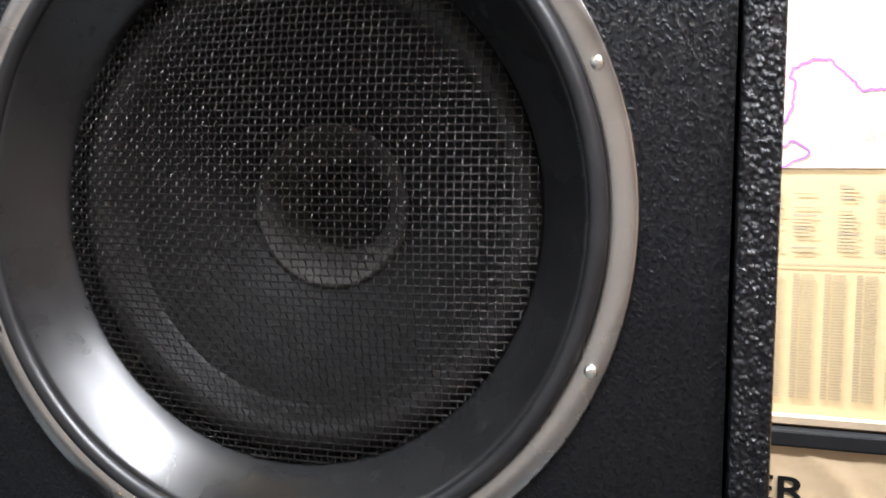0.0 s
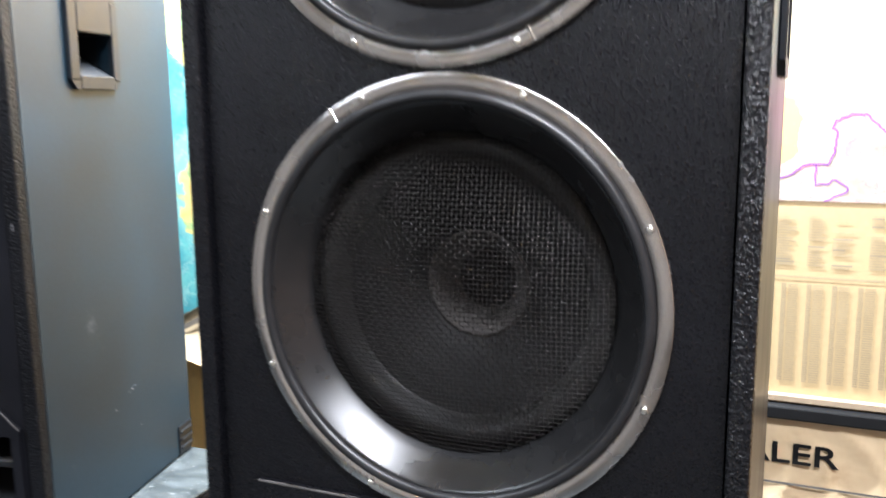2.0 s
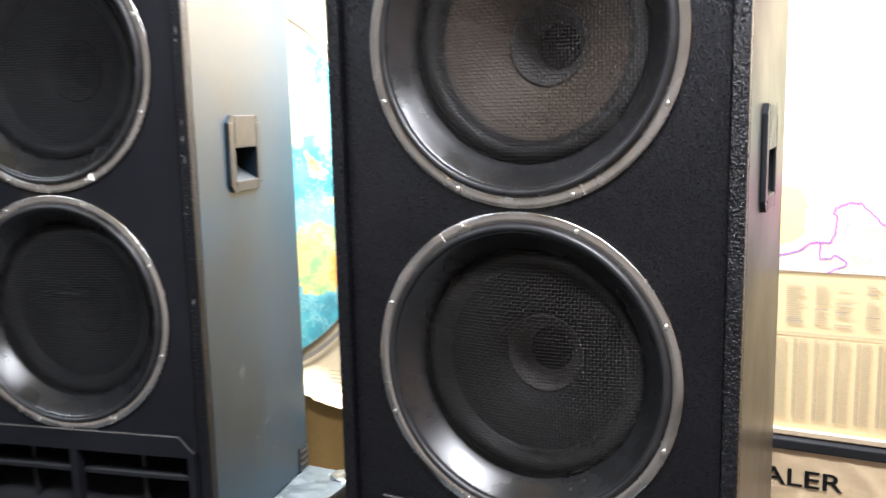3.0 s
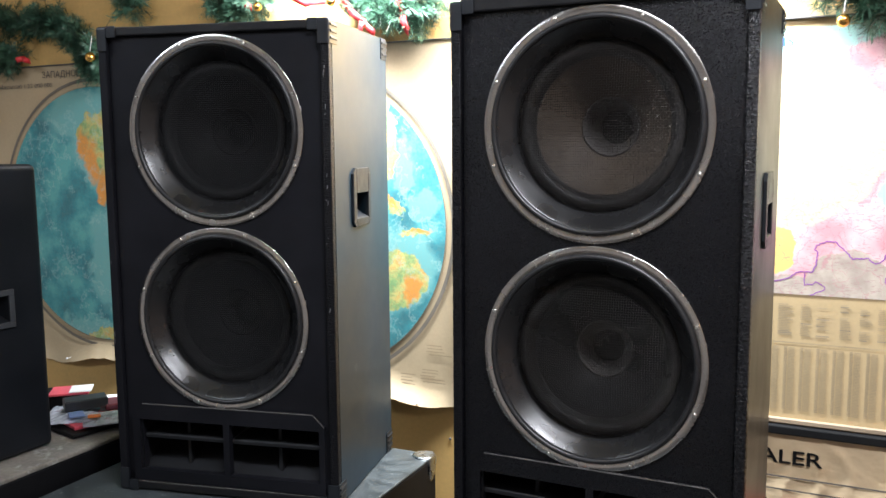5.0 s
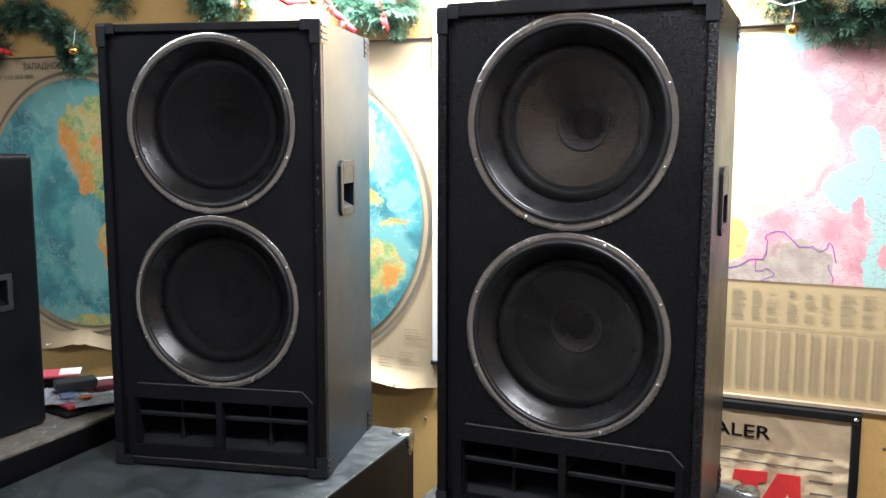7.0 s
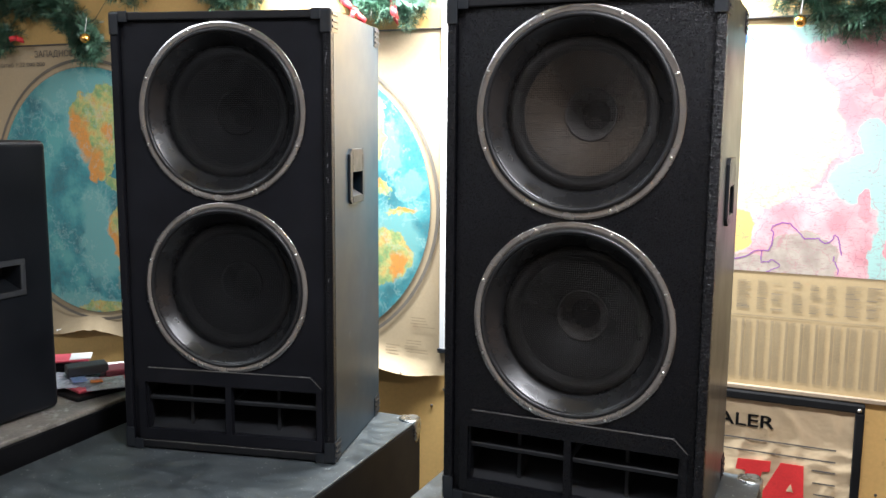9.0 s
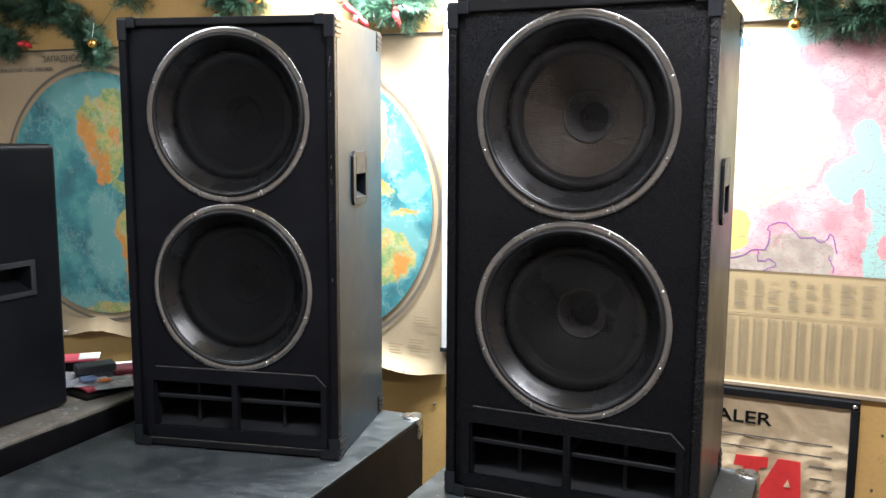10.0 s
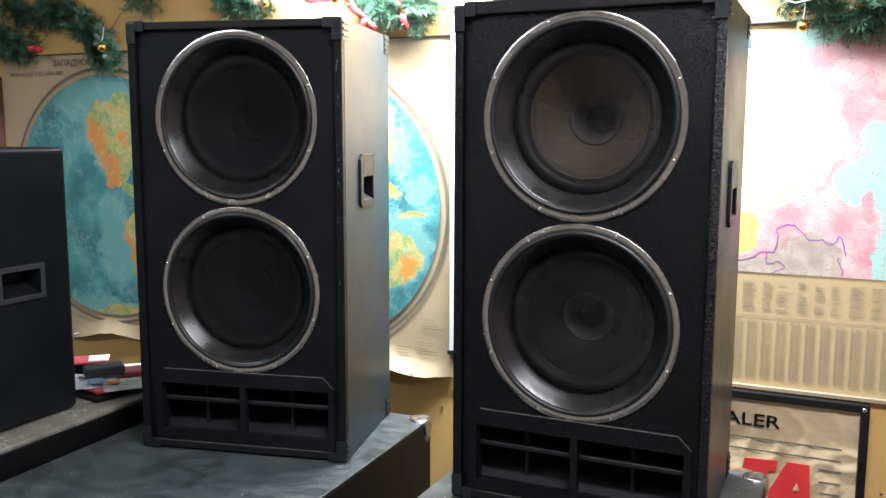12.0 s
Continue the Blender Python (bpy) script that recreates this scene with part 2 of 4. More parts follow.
def hemisphere_print(name, land, ranges, shelf):
    """A printed half globe: ocean blues, pale shelf, green lowland, yellow and orange heights."""
    m, nt, bs, vec = blank(name)
    x, z = warped(nt, vec, 10.0, 0.15)
    deep = noise_of(nt, vec, 9.0, 8.0, 0.66)
    col = ramp(nt, deep, [(0.38, (0.006, 0.15, 0.19)), (0.5, (0.015, 0.24, 0.28)), (0.62, (0.08, 0.36, 0.36))])
    s = ellipses(nt, x, z, shelf)
    col = blend(nt, step(nt, s, 1.0, 0.12), col, (0.13, 0.38, 0.38))
    d = ellipses(nt, x, z, land)
    inner = ramp(nt, noise_of(nt, vec, 22.0, 7.0, 0.7), [(0.40, (0.16, 0.34, 0.13)), (0.48, (0.34, 0.44, 0.15)), (0.55, (0.58, 0.50, 0.16)), (0.64, (0.64, 0.36, 0.09))])
    col = blend(nt, step(nt, d, 1.0, 0.02), col, inner)
    r = ellipses(nt, x, z, ranges)
    col = blend(nt, step(nt, r, 1.0, 0.25), col, (0.72, 0.27, 0.035))
    ridge = ramp(nt, noise_of(nt, vec, 46.0, 6.0, 0.7), [(0.47, (0,)), (0.50, (0.55,)), (0.53, (0,))])
    col = blend(nt, maths(nt, "MULTIPLY", ridge, step(nt, d, 1.05, 0.05)), col, (0.34, 0.20, 0.07))
    drift = ramp(nt, noise_of(nt, vec, 5.0, 7.0, 0.7), [(0.485, (0,)), (0.5, (0.45,)), (0.515, (0,))])
    col = blend(nt, drift, col, (0.40, 0.55, 0.52))
    fine = noise_of(nt, vec, 140.0, 2.0)
    col = blend(nt, maths(nt, "MULTIPLY", fine, 0.3), col, (0.26, 0.26, 0.17))
    nt.links.new(col, bs.inputs["Base Color"])
    bs.inputs["Roughness"].default_value = 0.6
    bump_of(nt, bs, noise_of(nt, vec, 10.0), 0.15, 0.004)
    return m


WEST = hemisphere_print("west_half_globe",
                        [(-1.80, 1.33, 0.13, 0.12), (-1.90, 1.37, 0.06, 0.035), (-1.82, 1.19, 0.05, 0.07), (-1.74, 1.12, 0.06, 0.03), (-1.72, 0.92, 0.07, 0.14), (-1.80, 0.70, 0.16, 0.03)],
                        [(-1.925, 1.335, 0.035, 0.05), (-1.885, 1.265, 0.034, 0.055), (-1.850, 1.195, 0.028, 0.05), (-1.845, 1.145, 0.03, 0.02), (-1.775, 0.9, 0.02, 0.1), (-1.79, 1.30, 0.02, 0.03)],
                        [(-1.90, 1.42, 0.20, 0.09), (-1.84, 1.33, 0.16, 0.14), (-1.85, 0.95, 0.08, 0.16), (-1.9, 0.70, 0.25, 0.05)])
EAST = hemisphere_print("east_half_globe",
                        [(-0.75, 0.95, 0.085, 0.075), (-0.80, 1.33, 0.05, 0.14), (-0.705, 1.075, 0.05, 0.016), (-0.765, 1.15, 0.02, 0.03), (-1.1, 1.3, 0.25, 0.2)],
                        [(-0.69, 1.08, 0.045, 0.010), (-0.715, 0.925, 0.02, 0.04), (-0.77, 1.16, 0.012, 0.02)],
                        [(-0.75, 0.98, 0.12, 0.11), (-0.68, 1.15, 0.05, 0.035), (-0.73, 1.26, 0.02, 0.10)])


def political_print():
    """A printed map: pink land, yellow land, pale seas, a grey-brown neighbour, thin red borders."""
    m, nt, bs, vec = blank("political_map_print")
    x, z = warped(nt, vec, 14.0, 0.07)
    pink = ramp(nt, noise_of(nt, vec, 11.0, 5.0), [(0.36, (0.58, 0.27, 0.29)), (0.5, (0.64, 0.38, 0.39)), (0.66, (0.70, 0.52, 0.50))])
    col = blend(nt, step(nt, ellipses(nt, x, z, [(0.25, 1.36, 0.195, 0.185), (0.1, 1.3, 0.2, 0.2)]), 1.0, 0.02), pink, (0.70, 0.61, 0.38))
    col = blend(nt, step(nt, ellipses(nt, x, z, [(0.225, 1.115, 0.035, 0.05)]), 1.0, 0.03), col, (0.80, 0.52, 0.16))
    sea = ellipses(nt, x, z, [(0.515, 1.245, 0.085, 0.065), (0.66, 1.18, 0.13, 0.22), (0.51, 1.33, 0.025, 0.06), (0.22, 1.59, 0.2, 0.05), (0.58, 1.06, 0.06, 0.12)])
    col = blend(nt, step(nt, sea, 1.0, 0.03), col, (0.36, 0.57, 0.52))
    col = blend(nt, step(nt, ellipses(nt, x, z, [(0.505, 1.19, 0.016, 0.04), (0.56, 1.09, 0.02, 0.03)]), 1.0, 0.05), col, (0.74, 0.30, 0.32))
    grey = ramp(nt, noise_of(nt, vec, 30.0, 4.0), [(0.35, (0.34, 0.28, 0.23)), (0.65, (0.48, 0.41, 0.34))])
    low = ellipses(nt, x, z, [(0.375, 1.055, 0.085, 0.068), (0.28, 1.02, 0.10, 0.045), (0.15, 1.0, 0.12, 0.06)])
    col = blend(nt, step(nt, low, 1.0, 0.02), col, grey)
    v = nt.nodes.new("ShaderNodeTexVoronoi")
    v.feature = "DISTANCE_TO_EDGE"
    w = nt.nodes.new("ShaderNodeCombineXYZ")
    nt.links.new(x, w.inputs[0]), nt.links.new(z, w.inputs[2])
    nt.links.new(w.outputs[0], v.inputs["Vector"])
    v.inputs["Scale"].default_value = 27.0
    line = ramp(nt, v.outputs["Distance"], [(0.006, (0.45,)), (0.018, (0,))])
    col = blend(nt, line, col, (0.45, 0.12, 0.18))
    dots = ramp(nt, noise_of(nt, vec, 120.0, 3.0), [(0.62, (0,)), (0.68, (0.5,))])
    col = blend(nt, dots, col, (0.40, 0.22, 0.24))
    dash = nt.nodes.new("ShaderNodeMapping")
    dash.inputs["Scale"].default_value = (75.0, 1.0, 260.0)
    nt.links.new(vec, dash.inputs["Vector"])
    names = ramp(nt, noise_of(nt, dash.outputs[0], 1.0, 2.0), [(0.60, (0,)), (0.66, (0.4,))])
    col = blend(nt, names, col, (0.30, 0.15, 0.17))
    nt.links.new(col, bs.inputs["Base Color"])
    bs.inputs["Roughness"].default_value = 0.55
    bump_of(nt, bs, noise_of(nt, vec, 9.0), 0.12, 0.004)
    return m


POLITICAL = political_print()

# ---- building helpers ----


def part(name, bm, material, parent=None, label="", smooth=False):
    """One mesh object out of a bmesh, under a thing or part where one is given."""
    me = bpy.data.meshes.new(name)
    bmesh.ops.recalc_face_normals(bm, faces=bm.faces[:])
    bm.to_mesh(me)
    bm.free()
    if smooth:
        for p in me.polygons:
            p.use_smooth = True
    me.materials.append(material)
    ob = new(name, me)
    if parent:
        ob.parent = parent
    if label:
        tagged(ob, label)
    return ob


def thing(name, m, label, category, group="", kind=""):
    ob = new(name)
    ob.matrix_world = m
    return tagged(ob, label, category, group, kind)


def box(bm, x0, x1, y0, y1, z0, z1, bevel=0.0, seg=2):
    m = Matrix.LocRotScale(((x0 + x1) / 2, (y0 + y1) / 2, (z0 + z1) / 2), None, (abs(x1 - x0), abs(y1 - y0), abs(z1 - z0)))
    made = bmesh.ops.create_cube(bm, size=1, matrix=m)["verts"]
    if bevel:
        edges = list({e for v in made for e in v.link_edges})
        bmesh.ops.bevel(bm, geom=edges, offset=bevel, segments=seg, profile=0.5, affect="EDGES")
    return bm


def lathe(profile, seg=96, cx=0.0, cz=0.0, closed=False, bm=None):
    """Turns (radius, depth) points round an axis along y."""
    bm = bm or bmesh.new()
    rows = []
    for r, y in profile:
        if r < 1e-6:
            rows.append([bm.verts.new((cx, y, cz))])
        else:
            rows.append([bm.verts.new((cx + r * math.sin(2 * math.pi * k / seg), y, cz + r * math.cos(2 * math.pi * k / seg))) for k in range(seg)])
    pairs = list(zip(rows, rows[1:]))
    if closed:
        pairs.append((rows[-1], rows[0]))
    for a, b in pairs:
        for k in range(seg):
            q = [a[k % len(a)], a[(k + 1) % len(a)], b[(k + 1) % len(b)], b[k % len(b)]]
            q = list(dict.fromkeys(q))
            if len(q) > 2:
                bm.faces.new(q)
    return bm


def prism(outline, y0, y1, bm=None):
    """An outline of (x, z) points, drawn from depth y0 to y1."""
    bm = bm or bmesh.new()
    a = [bm.verts.new((x, y0, z)) for x, z in outline]
    b = [bm.verts.new((x, y1, z)) for x, z in outline]
    bm.faces.new(a), bm.faces.new(b[::-1])
    for k in range(len(a)):
        bm.faces.new((a[k], b[k], b[(k + 1) % len(a)], a[(k + 1) % len(a)]))
    return bm


def tube(points, radius, seg=5, bm=None):
    bm = bm or bmesh.new()
    rows = []
    for i, p in enumerate(points):
        d = (Vector(points[min(i + 1, len(points) - 1)]) - Vector(points[max(i - 1, 0)])).normalized()
        u = d.orthogonal().normalized()
        w = d.cross(u)
        rows.append([bm.verts.new(Vector(p) + radius * (math.cos(2 * math.pi * k / seg) * u + math.sin(2 * math.pi * k / seg) * w)) for k in range(seg)])
    for a, b in zip(rows, rows[1:]):
        for k in range(seg):
            bm.faces.new((a[k], a[(k + 1) % seg], b[(k + 1) % seg], b[k]))
    bm.faces.new(rows[0][::-1]), bm.faces.new(rows[-1])
    return bm

# ---- the room ----


def slab(name, x0, x1, y0, y1, z0, z1, material, label, category):
    return tagged(part(name, box(bmesh.new(), x0, x1, y0, y1, z0, z1), material), label, category, kind="structure")


WY = 0.655
slab("floor", -3.4, 2.4, -3.2, WY + 0.1, -0.1, 0.0, FLOOR, "dark worn wooden floor of the workshop", "floor")
slab("ceiling", -3.4, 2.4, -3.2, WY + 0.1, 2.5, 2.6, CEIL, "plain pale ceiling over the workshop", "ceiling")
slab("wall_north", -3.3, 2.3, WY, WY + 0.1, 0.0, 2.5, WALL, "ochre painted board wall behind the maps", "wall")
slab("wall_south", -3.4, 2.4, -3.2, -3.1, 0.0, 2.5, ROOMWALL, "plain brownish wall behind the viewer", "wall")
slab("wall_west", -3.4, -3.3, -3.1, WY + 0.1, 0.0, 2.5, ROOMWALL, "plain brownish side wall", "wall")
# Unseen wall, coloured to throw a copper reflection into the trim rings.
slab("wall_east", 2.3, 2.4, -3.1, WY + 0.1, 0.0, 2.5, COPPERTINTWALL, "plain unseen side wall, red-brown to tint the rings", "wall")

# ---- loudspeaker cabinets ----
CW, CH, CD = 0.2560, 0.995, 0.370     # half width, height, depth
TH = 0.018                            # board thickness
DRIVERS = (0.3850, 0.7795)            # heights of the two drivers
DX = 0.0
K = 1.0096                            # size of the drivers' rings


def woven_mesh(radius, rim, rise, pitch, wire):
    """A domed disc of woven wire: each wire bends over and under those that cross it."""
    verts, faces = [], []
    n = int(radius / pitch)
    for way in (0, 1):
        for i in range(-n, n + 1):
            a = i * pitch
            half = math.sqrt(max(0.0, radius * radius - a * a))
            if half < pitch:
                continue
            steps = max(2, int(2 * half / (pitch / 3)))
            base = len(verts)
            for s in range(steps + 1):
                b = -half + 2 * half * s / steps
                y = rim - rise * (1 - (a * a + b * b) / radius ** 2)
                y += wire * (0.25 if way else 2.6) * math.cos(math.pi * (b / pitch + i + way))
                x, z = (b, a) if way else (a, b)
                for dx, dy in ((-wire, 0), (0, -wire), (wire, 0), (0, wire)):
                    verts.append((x if way else x + dx, y + dy, z + dx if way else z))
            for s in range(steps):
                for k in range(4):
                    p, q = base + 4 * s + k, base + 4 * s + (k + 1) % 4
                    faces.append((p, q, q + 4, p + 4))
    me = bpy.data.meshes.new("wire_grille")
    me.from_pydata(verts, [], faces)
    for p in me.polygons:
        p.use_smooth = True
    me.materials.append(WIRE)
    return me


GRILLE = woven_mesh(0.1449, 0.030, 0.020, 0.0042, 0.00044)
SHADEDGRILLE = GRILLE.copy()
SHADEDGRILLE.materials[0] = SHADEDWIRE


def at_place(ob, x, y, z):
    ob.location = (x, y, z)
    return ob


def sunk(profile, depth):
    """The cone's profile, made deeper behind the surround."""
    return [(r, 0.054 + (y - 0.054) * depth) for r, y in profile]


def turned(profile, seg):
    return lathe([(r * K, y) for r, y in profile], seg)


def turned_ring(profile, seg):
    return lathe([(r * K, y) for r, y in profile], seg, closed=True)


def driver(parent, zc, slots, turn=0.0, paper=None, cap=None, dx=DX, depth=1.0):
    """Trim ring with screws, rubber edge, flare, wire dome, and the cone behind it."""
    ring = at_place(part("trim_ring", turned_ring([(0.1800, 0.0042), (0.1800, 0.0006), (0.1806, 0.0), (0.1928, 0.0), (0.1938, 0.0008), (0.1938, 0.0042)], 128), RING, parent, "brushed aluminium trim ring", True), dx, 0, zc)
    bm = lathe([(0.0034, 0.0005), (0.0034, -0.0010), (0.0026, -0.0021), (0.0012, -0.0026), (0, -0.0027)], 14)
    first = None
    for k in range(8):
        a = radians(22.5 + 45 * k + turn)
        if first is None:
            first = part("screw", bm, SCREW, ring, "bright zinc screw", True)
            ob = first
        else:
            ob = new("screw", first.data)
            ob.parent = ring
            tagged(ob, "bright zinc screw")
        ob.location = (0.1876 * K * math.sin(a), 0, 0.1876 * K * math.cos(a))
    for slot in slots:
        cut = part("ring_joint", box(bmesh.new(), -0.0009, 0.0009, -0.0012, 0.0008, 0.1806 * K, 0.1936 * K, 0.0004, 1), SCREW, ring, "bright gap where the ring closes")
        cut.rotation_euler = (0, radians(slot), 0)
    at_place(part("rubber_edge", turned_ring([(0.1800, 0.006), (0.1800, -0.0005), (0.1785, -0.0038), (0.1755, -0.0052), (0.1722, -0.0040), (0.1705, -0.0008), (0.1700, 0.006)], 128), RUBBER, parent, "rounded black rubber edge", True), dx, 0, zc)
    at_place(part("flare", turned([(0.1704, 0.0002), (0.1692, 0.0008), (0.1680, 0.0020), (0.1600, 0.0118), (0.1520, 0.0216), (0.1448, 0.0305), (0.1440, 0.0325), (0.1440, 0.048)], 128), FLARE, parent, "satin black flared ring", True), dx, 0, zc)
    # The left cabinet's drivers take the copies with shade in their colour.
    shaded = paper is SHADEDCONE
    ob = new("wire_grille", SHADEDGRILLE if shaded else GRILLE)
    ob.parent = parent
    tagged(ob, "domed black woven wire grille")
    at_place(ob, dx, 0, zc)
    cone = at_place(part("cone", turned(sunk([(0.1160, 0.0540), (0.1000, 0.0620), (0.0750, 0.0770), (0.0540, 0.0890), (0.0500, 0.0930), (0.0480, 0.100)], depth), 96), paper or CONE, parent, "brown paper cone" if paper is BROWNCONE else "black paper cone", True), dx, 0, zc)
    part("surround", turned([(0.1445, 0.0500), (0.1435, 0.0440), (0.1400, 0.0390), (0.1330, 0.0350), (0.1260, 0.0375), (0.1205, 0.0440), (0.1180, 0.0520), (0.1155, 0.0545)], 96), SHADEDSURROUND if shaded else SURROUND, cone, "rolled foam surround", True)
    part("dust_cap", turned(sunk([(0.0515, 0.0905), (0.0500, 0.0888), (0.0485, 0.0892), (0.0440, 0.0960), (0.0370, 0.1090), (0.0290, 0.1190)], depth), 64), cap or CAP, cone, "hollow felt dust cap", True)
    # Dark centre paints in the shade at the bottom of the hollow cap.
    part("cap_centre", turned(sunk([(0.0292, 0.1188), (0.0270, 0.1200), (0.0120, 0.1165), (0, 0.1150)], depth), 48), SHADEDCAP if shaded else CAPDEPTH, cone, "cap centre, coloured dark for the shade in its hollow", True)


def baffle_mesh():
    """The front board, with round holes for the drivers."""
    bm = bmesh.new()
    x0, x1, ztop, zlow = -CW + TH + 0.002, CW - TH - 0.002, CH - TH - 0.002, 0.186
    zmid = sum(DRIVERS) / 2
    seg = 96
    for zc, za, zb in ((DRIVERS[0], zlow, zmid), (DRIVERS[1], zmid, ztop)):
        inner, outer = [], []
        for k in range(seg):
            a = 2 * math.pi * k / seg
            s, c = math.sin(a), math.cos(a)
            inner.append((DX + 0.1836 * s, zc + 0.1836 * c))
            t = min(((x1 - DX) / s if s > 1e-6 else ((x0 - DX) / s if s < -1e-6 else 9)), ((zb - zc) / c if c > 1e-6 else ((za - zc) / c if c < -1e-6 else 9)))
            outer.append((DX + t * s, zc + t * c))
        vi = [bm.verts.new((x, 0.004, z)) for x, z in inner]
        vo = [bm.verts.new((x, 0.004, z)) for x, z in outer]
        vb = [bm.verts.new((x, 0.022, z)) for x, z in inner]
        for k in range(seg):
            j = (k + 1) % seg
            bm.faces.new((vi[k], vi[j], vo[j], vo[k]))
            bm.faces.new((vi[k], vb[k], vb[j], vi[j]))
        for cx, cz in ((x0, za), (x1, za), (x0, zb), (x1, zb)):
            near = sorted(range(seg), key=lambda k: (outer[k][0] - cx) ** 2 + (outer[k][1] - cz) ** 2)[:2]
            if min((outer[k][0] - cx) ** 2 + (outer[k][1] - cz) ** 2 for k in near) > 1e-9:
                bm.faces.new((bm.verts.new((cx, 0.004, cz)), vo[near[0]], vo[near[1]]))
    for s0, s1 in ((x0, -0.2), (0.21, x1)):
        box(bm, s0, s1, 0.004, 0.022, 0.019, zlow)
    box(bm, -0.2, 0.21, 0.005, 0.022, 0.159, zlow)
    return bm


def corner_guard(parent, sx, sy, sz):
    """A ribbed plastic guard over one corner of the box."""
    X, Z = sx * (CW + 0.0022), (CH + 0.0025 if sz > 0 else -0.0035)
    Y = -0.0095 if sy < 0 else CD + 0.0035
    lx, ly, lz = X - sx * 0.024, Y - sy * 0.046, Z - sz * 0.050
    bm = bmesh.new()
    box(bm, min(X, lx), max(X, lx), min(Y, ly), max(Y, ly), min(Z, lz), max(Z, lz))
    inward = [f for f in bm.faces if f.calc_center_median().dot(Vector((sx, sy, sz))) < Vector(((X + lx) / 2, (Y + ly) / 2, (Z + lz) / 2)).dot(Vector((sx, sy, sz)))]
    bmesh.ops.delete(bm, geom=inward, context="FACES")
    sharp = [e for e in bm.edges if len(e.link_faces) == 2]
    bmesh.ops.bevel(bm, geom=sharp, offset=0.006, segments=3, profile=0.5, affect="EDGES")
    bmesh.ops.recalc_face_normals(bm, faces=bm.faces[:])
    if sum(f.normal.dot(Vector((sx, sy, sz))) for f in bm.faces) < 0:
        bmesh.ops.reverse_faces(bm, faces=bm.faces[:])
    bmesh.ops.solidify(bm, geom=bm.faces[:], thickness=0.003)
    if sy < 0:
        wide = sorted((lx, lx - sx * 0.022))
        tall = sorted((Z, Z - sz * 0.024))
        box(bm, *wide, Y + 0.0004, Y + 0.004, *tall, 0.0015, 2)
    guard = part("corner_guard", bm, PLASTIC, parent, "ribbed grey-black plastic corner guard")
    for k in range(3):
        z = Z - sz * (0.013 + 0.013 * k)
        part("rib", box(bmesh.new(), X - 0.0022, X + 0.0022, min(Y - sy * 0.006, Y - sy * 0.042), max(Y - sy * 0.006, Y - sy * 0.042), z - 0.0028, z + 0.0028, 0.001, 1), PLASTIC, guard)
    return guard


def handle(parent, y0, y1, z0, z1, x, wall):
    """A moulded pocket handle let into the side board."""
    bm = bmesh.new()
    oy0, oy1, oz0, oz1 = y0 + 0.020, y1 - 0.016, z0 + 0.018, z0 + 0.072
    c = 0.012
    for a in ((y0, oy0, z0 + c, z1 - c), (oy1, y1, z0 + c, z1 - c), (oy0, oy1, oz1, z1), (oy0, oy1, z0, oz0)):
        box(bm, x, x + 0.0065, a[0], a[1], a[2], a[3], 0.0015, 1)
    for ya, yb in ((y0, oy0), (oy1, y1)):
        for za, zb, sg in ((z0, z0 + c, -1), (z1 - c, z1, 1)):
            outer = ya == y0
            ys = (yb, ya) if outer else (ya, yb)
            zin, zout = (zb, za) if sg < 0 else (za, zb)
            pts = [(ys[0], zin), (ys[1], zin), (ys[1] + (c if outer else -c), zout), (ys[0], zout)]
            a1 = [bm.verts.new((x, p, q)) for p, q in pts]
            b1 = [bm.verts.new((x + 0.0062, p, q)) for p, q in pts]
            bm.faces.new(a1), bm.faces.new(b1)
            for k in range(4):
                bm.faces.new((a1[k], a1[(k + 1) % 4], b1[(k + 1) % 4], b1[k]))
    plate = part("handle", bm, PLASTIC, parent, "moulded grey-black plastic pocket handle")
    bm = bmesh.new()
    d = 0.07
    v = {}
    for i, xx in ((0, x + 0.003), (1, x - d)):
        lift = 0.0 if i == 0 else 0.044
        for j, (yy, zz) in enumerate(((oy0, oz0 + lift), (oy1, oz0 + lift), (oy1, oz1), (oy0, oz1))):
            v[i, j] = bm.verts.new((xx, yy, zz))
    for j in range(4):
        bm.faces.new((v[0, j], v[0, (j + 1) % 4], v[1, (j + 1) % 4], v[1, j]))
    bm.faces.new([v[1, j] for j in range(4)])
    part("pocket", bm, PLASTIC, plate)
    return plate, (oy0, oy1, oz0, oz1)


def holed_side(x0, x1, y0, y1, z0, z1, hole):
    bm = bmesh.new()
    a, b, c, d = hole
    box(bm, x0, x1, y0, a, z0, z1), box(bm, x0, x1, b, y1, z0, z1), box(bm, x0, x1, a, b, z0, c), box(bm, x0, x1, a, b, d, z1)
    bmesh.ops.remove_doubles(bm, verts=bm.verts[:], dist=1e-5)
    return bm


def edge_boards(parent, coat, crust, lift):
    """The four front edges of the box, painted over."""
    for s in (-1, 1):
        part("front_edge", box(bmesh.new(), min(s * (CW - TH), s * CW), max(s * (CW - TH), s * CW), -0.006, 0.012, 0.0, CH, 0.0022, 2), crust if s > 0 else coat, parent, "front edge thick with pebbled black paint")
    for z0, z1 in ((0.0, TH), (CH - TH, CH + lift)):
        part("front_edge", box(bmesh.new(), -CW + TH, CW - TH, -0.0055, 0.012, z0, z1, 0.003, 2), EDGEBLACK, parent, "smooth black front edge")


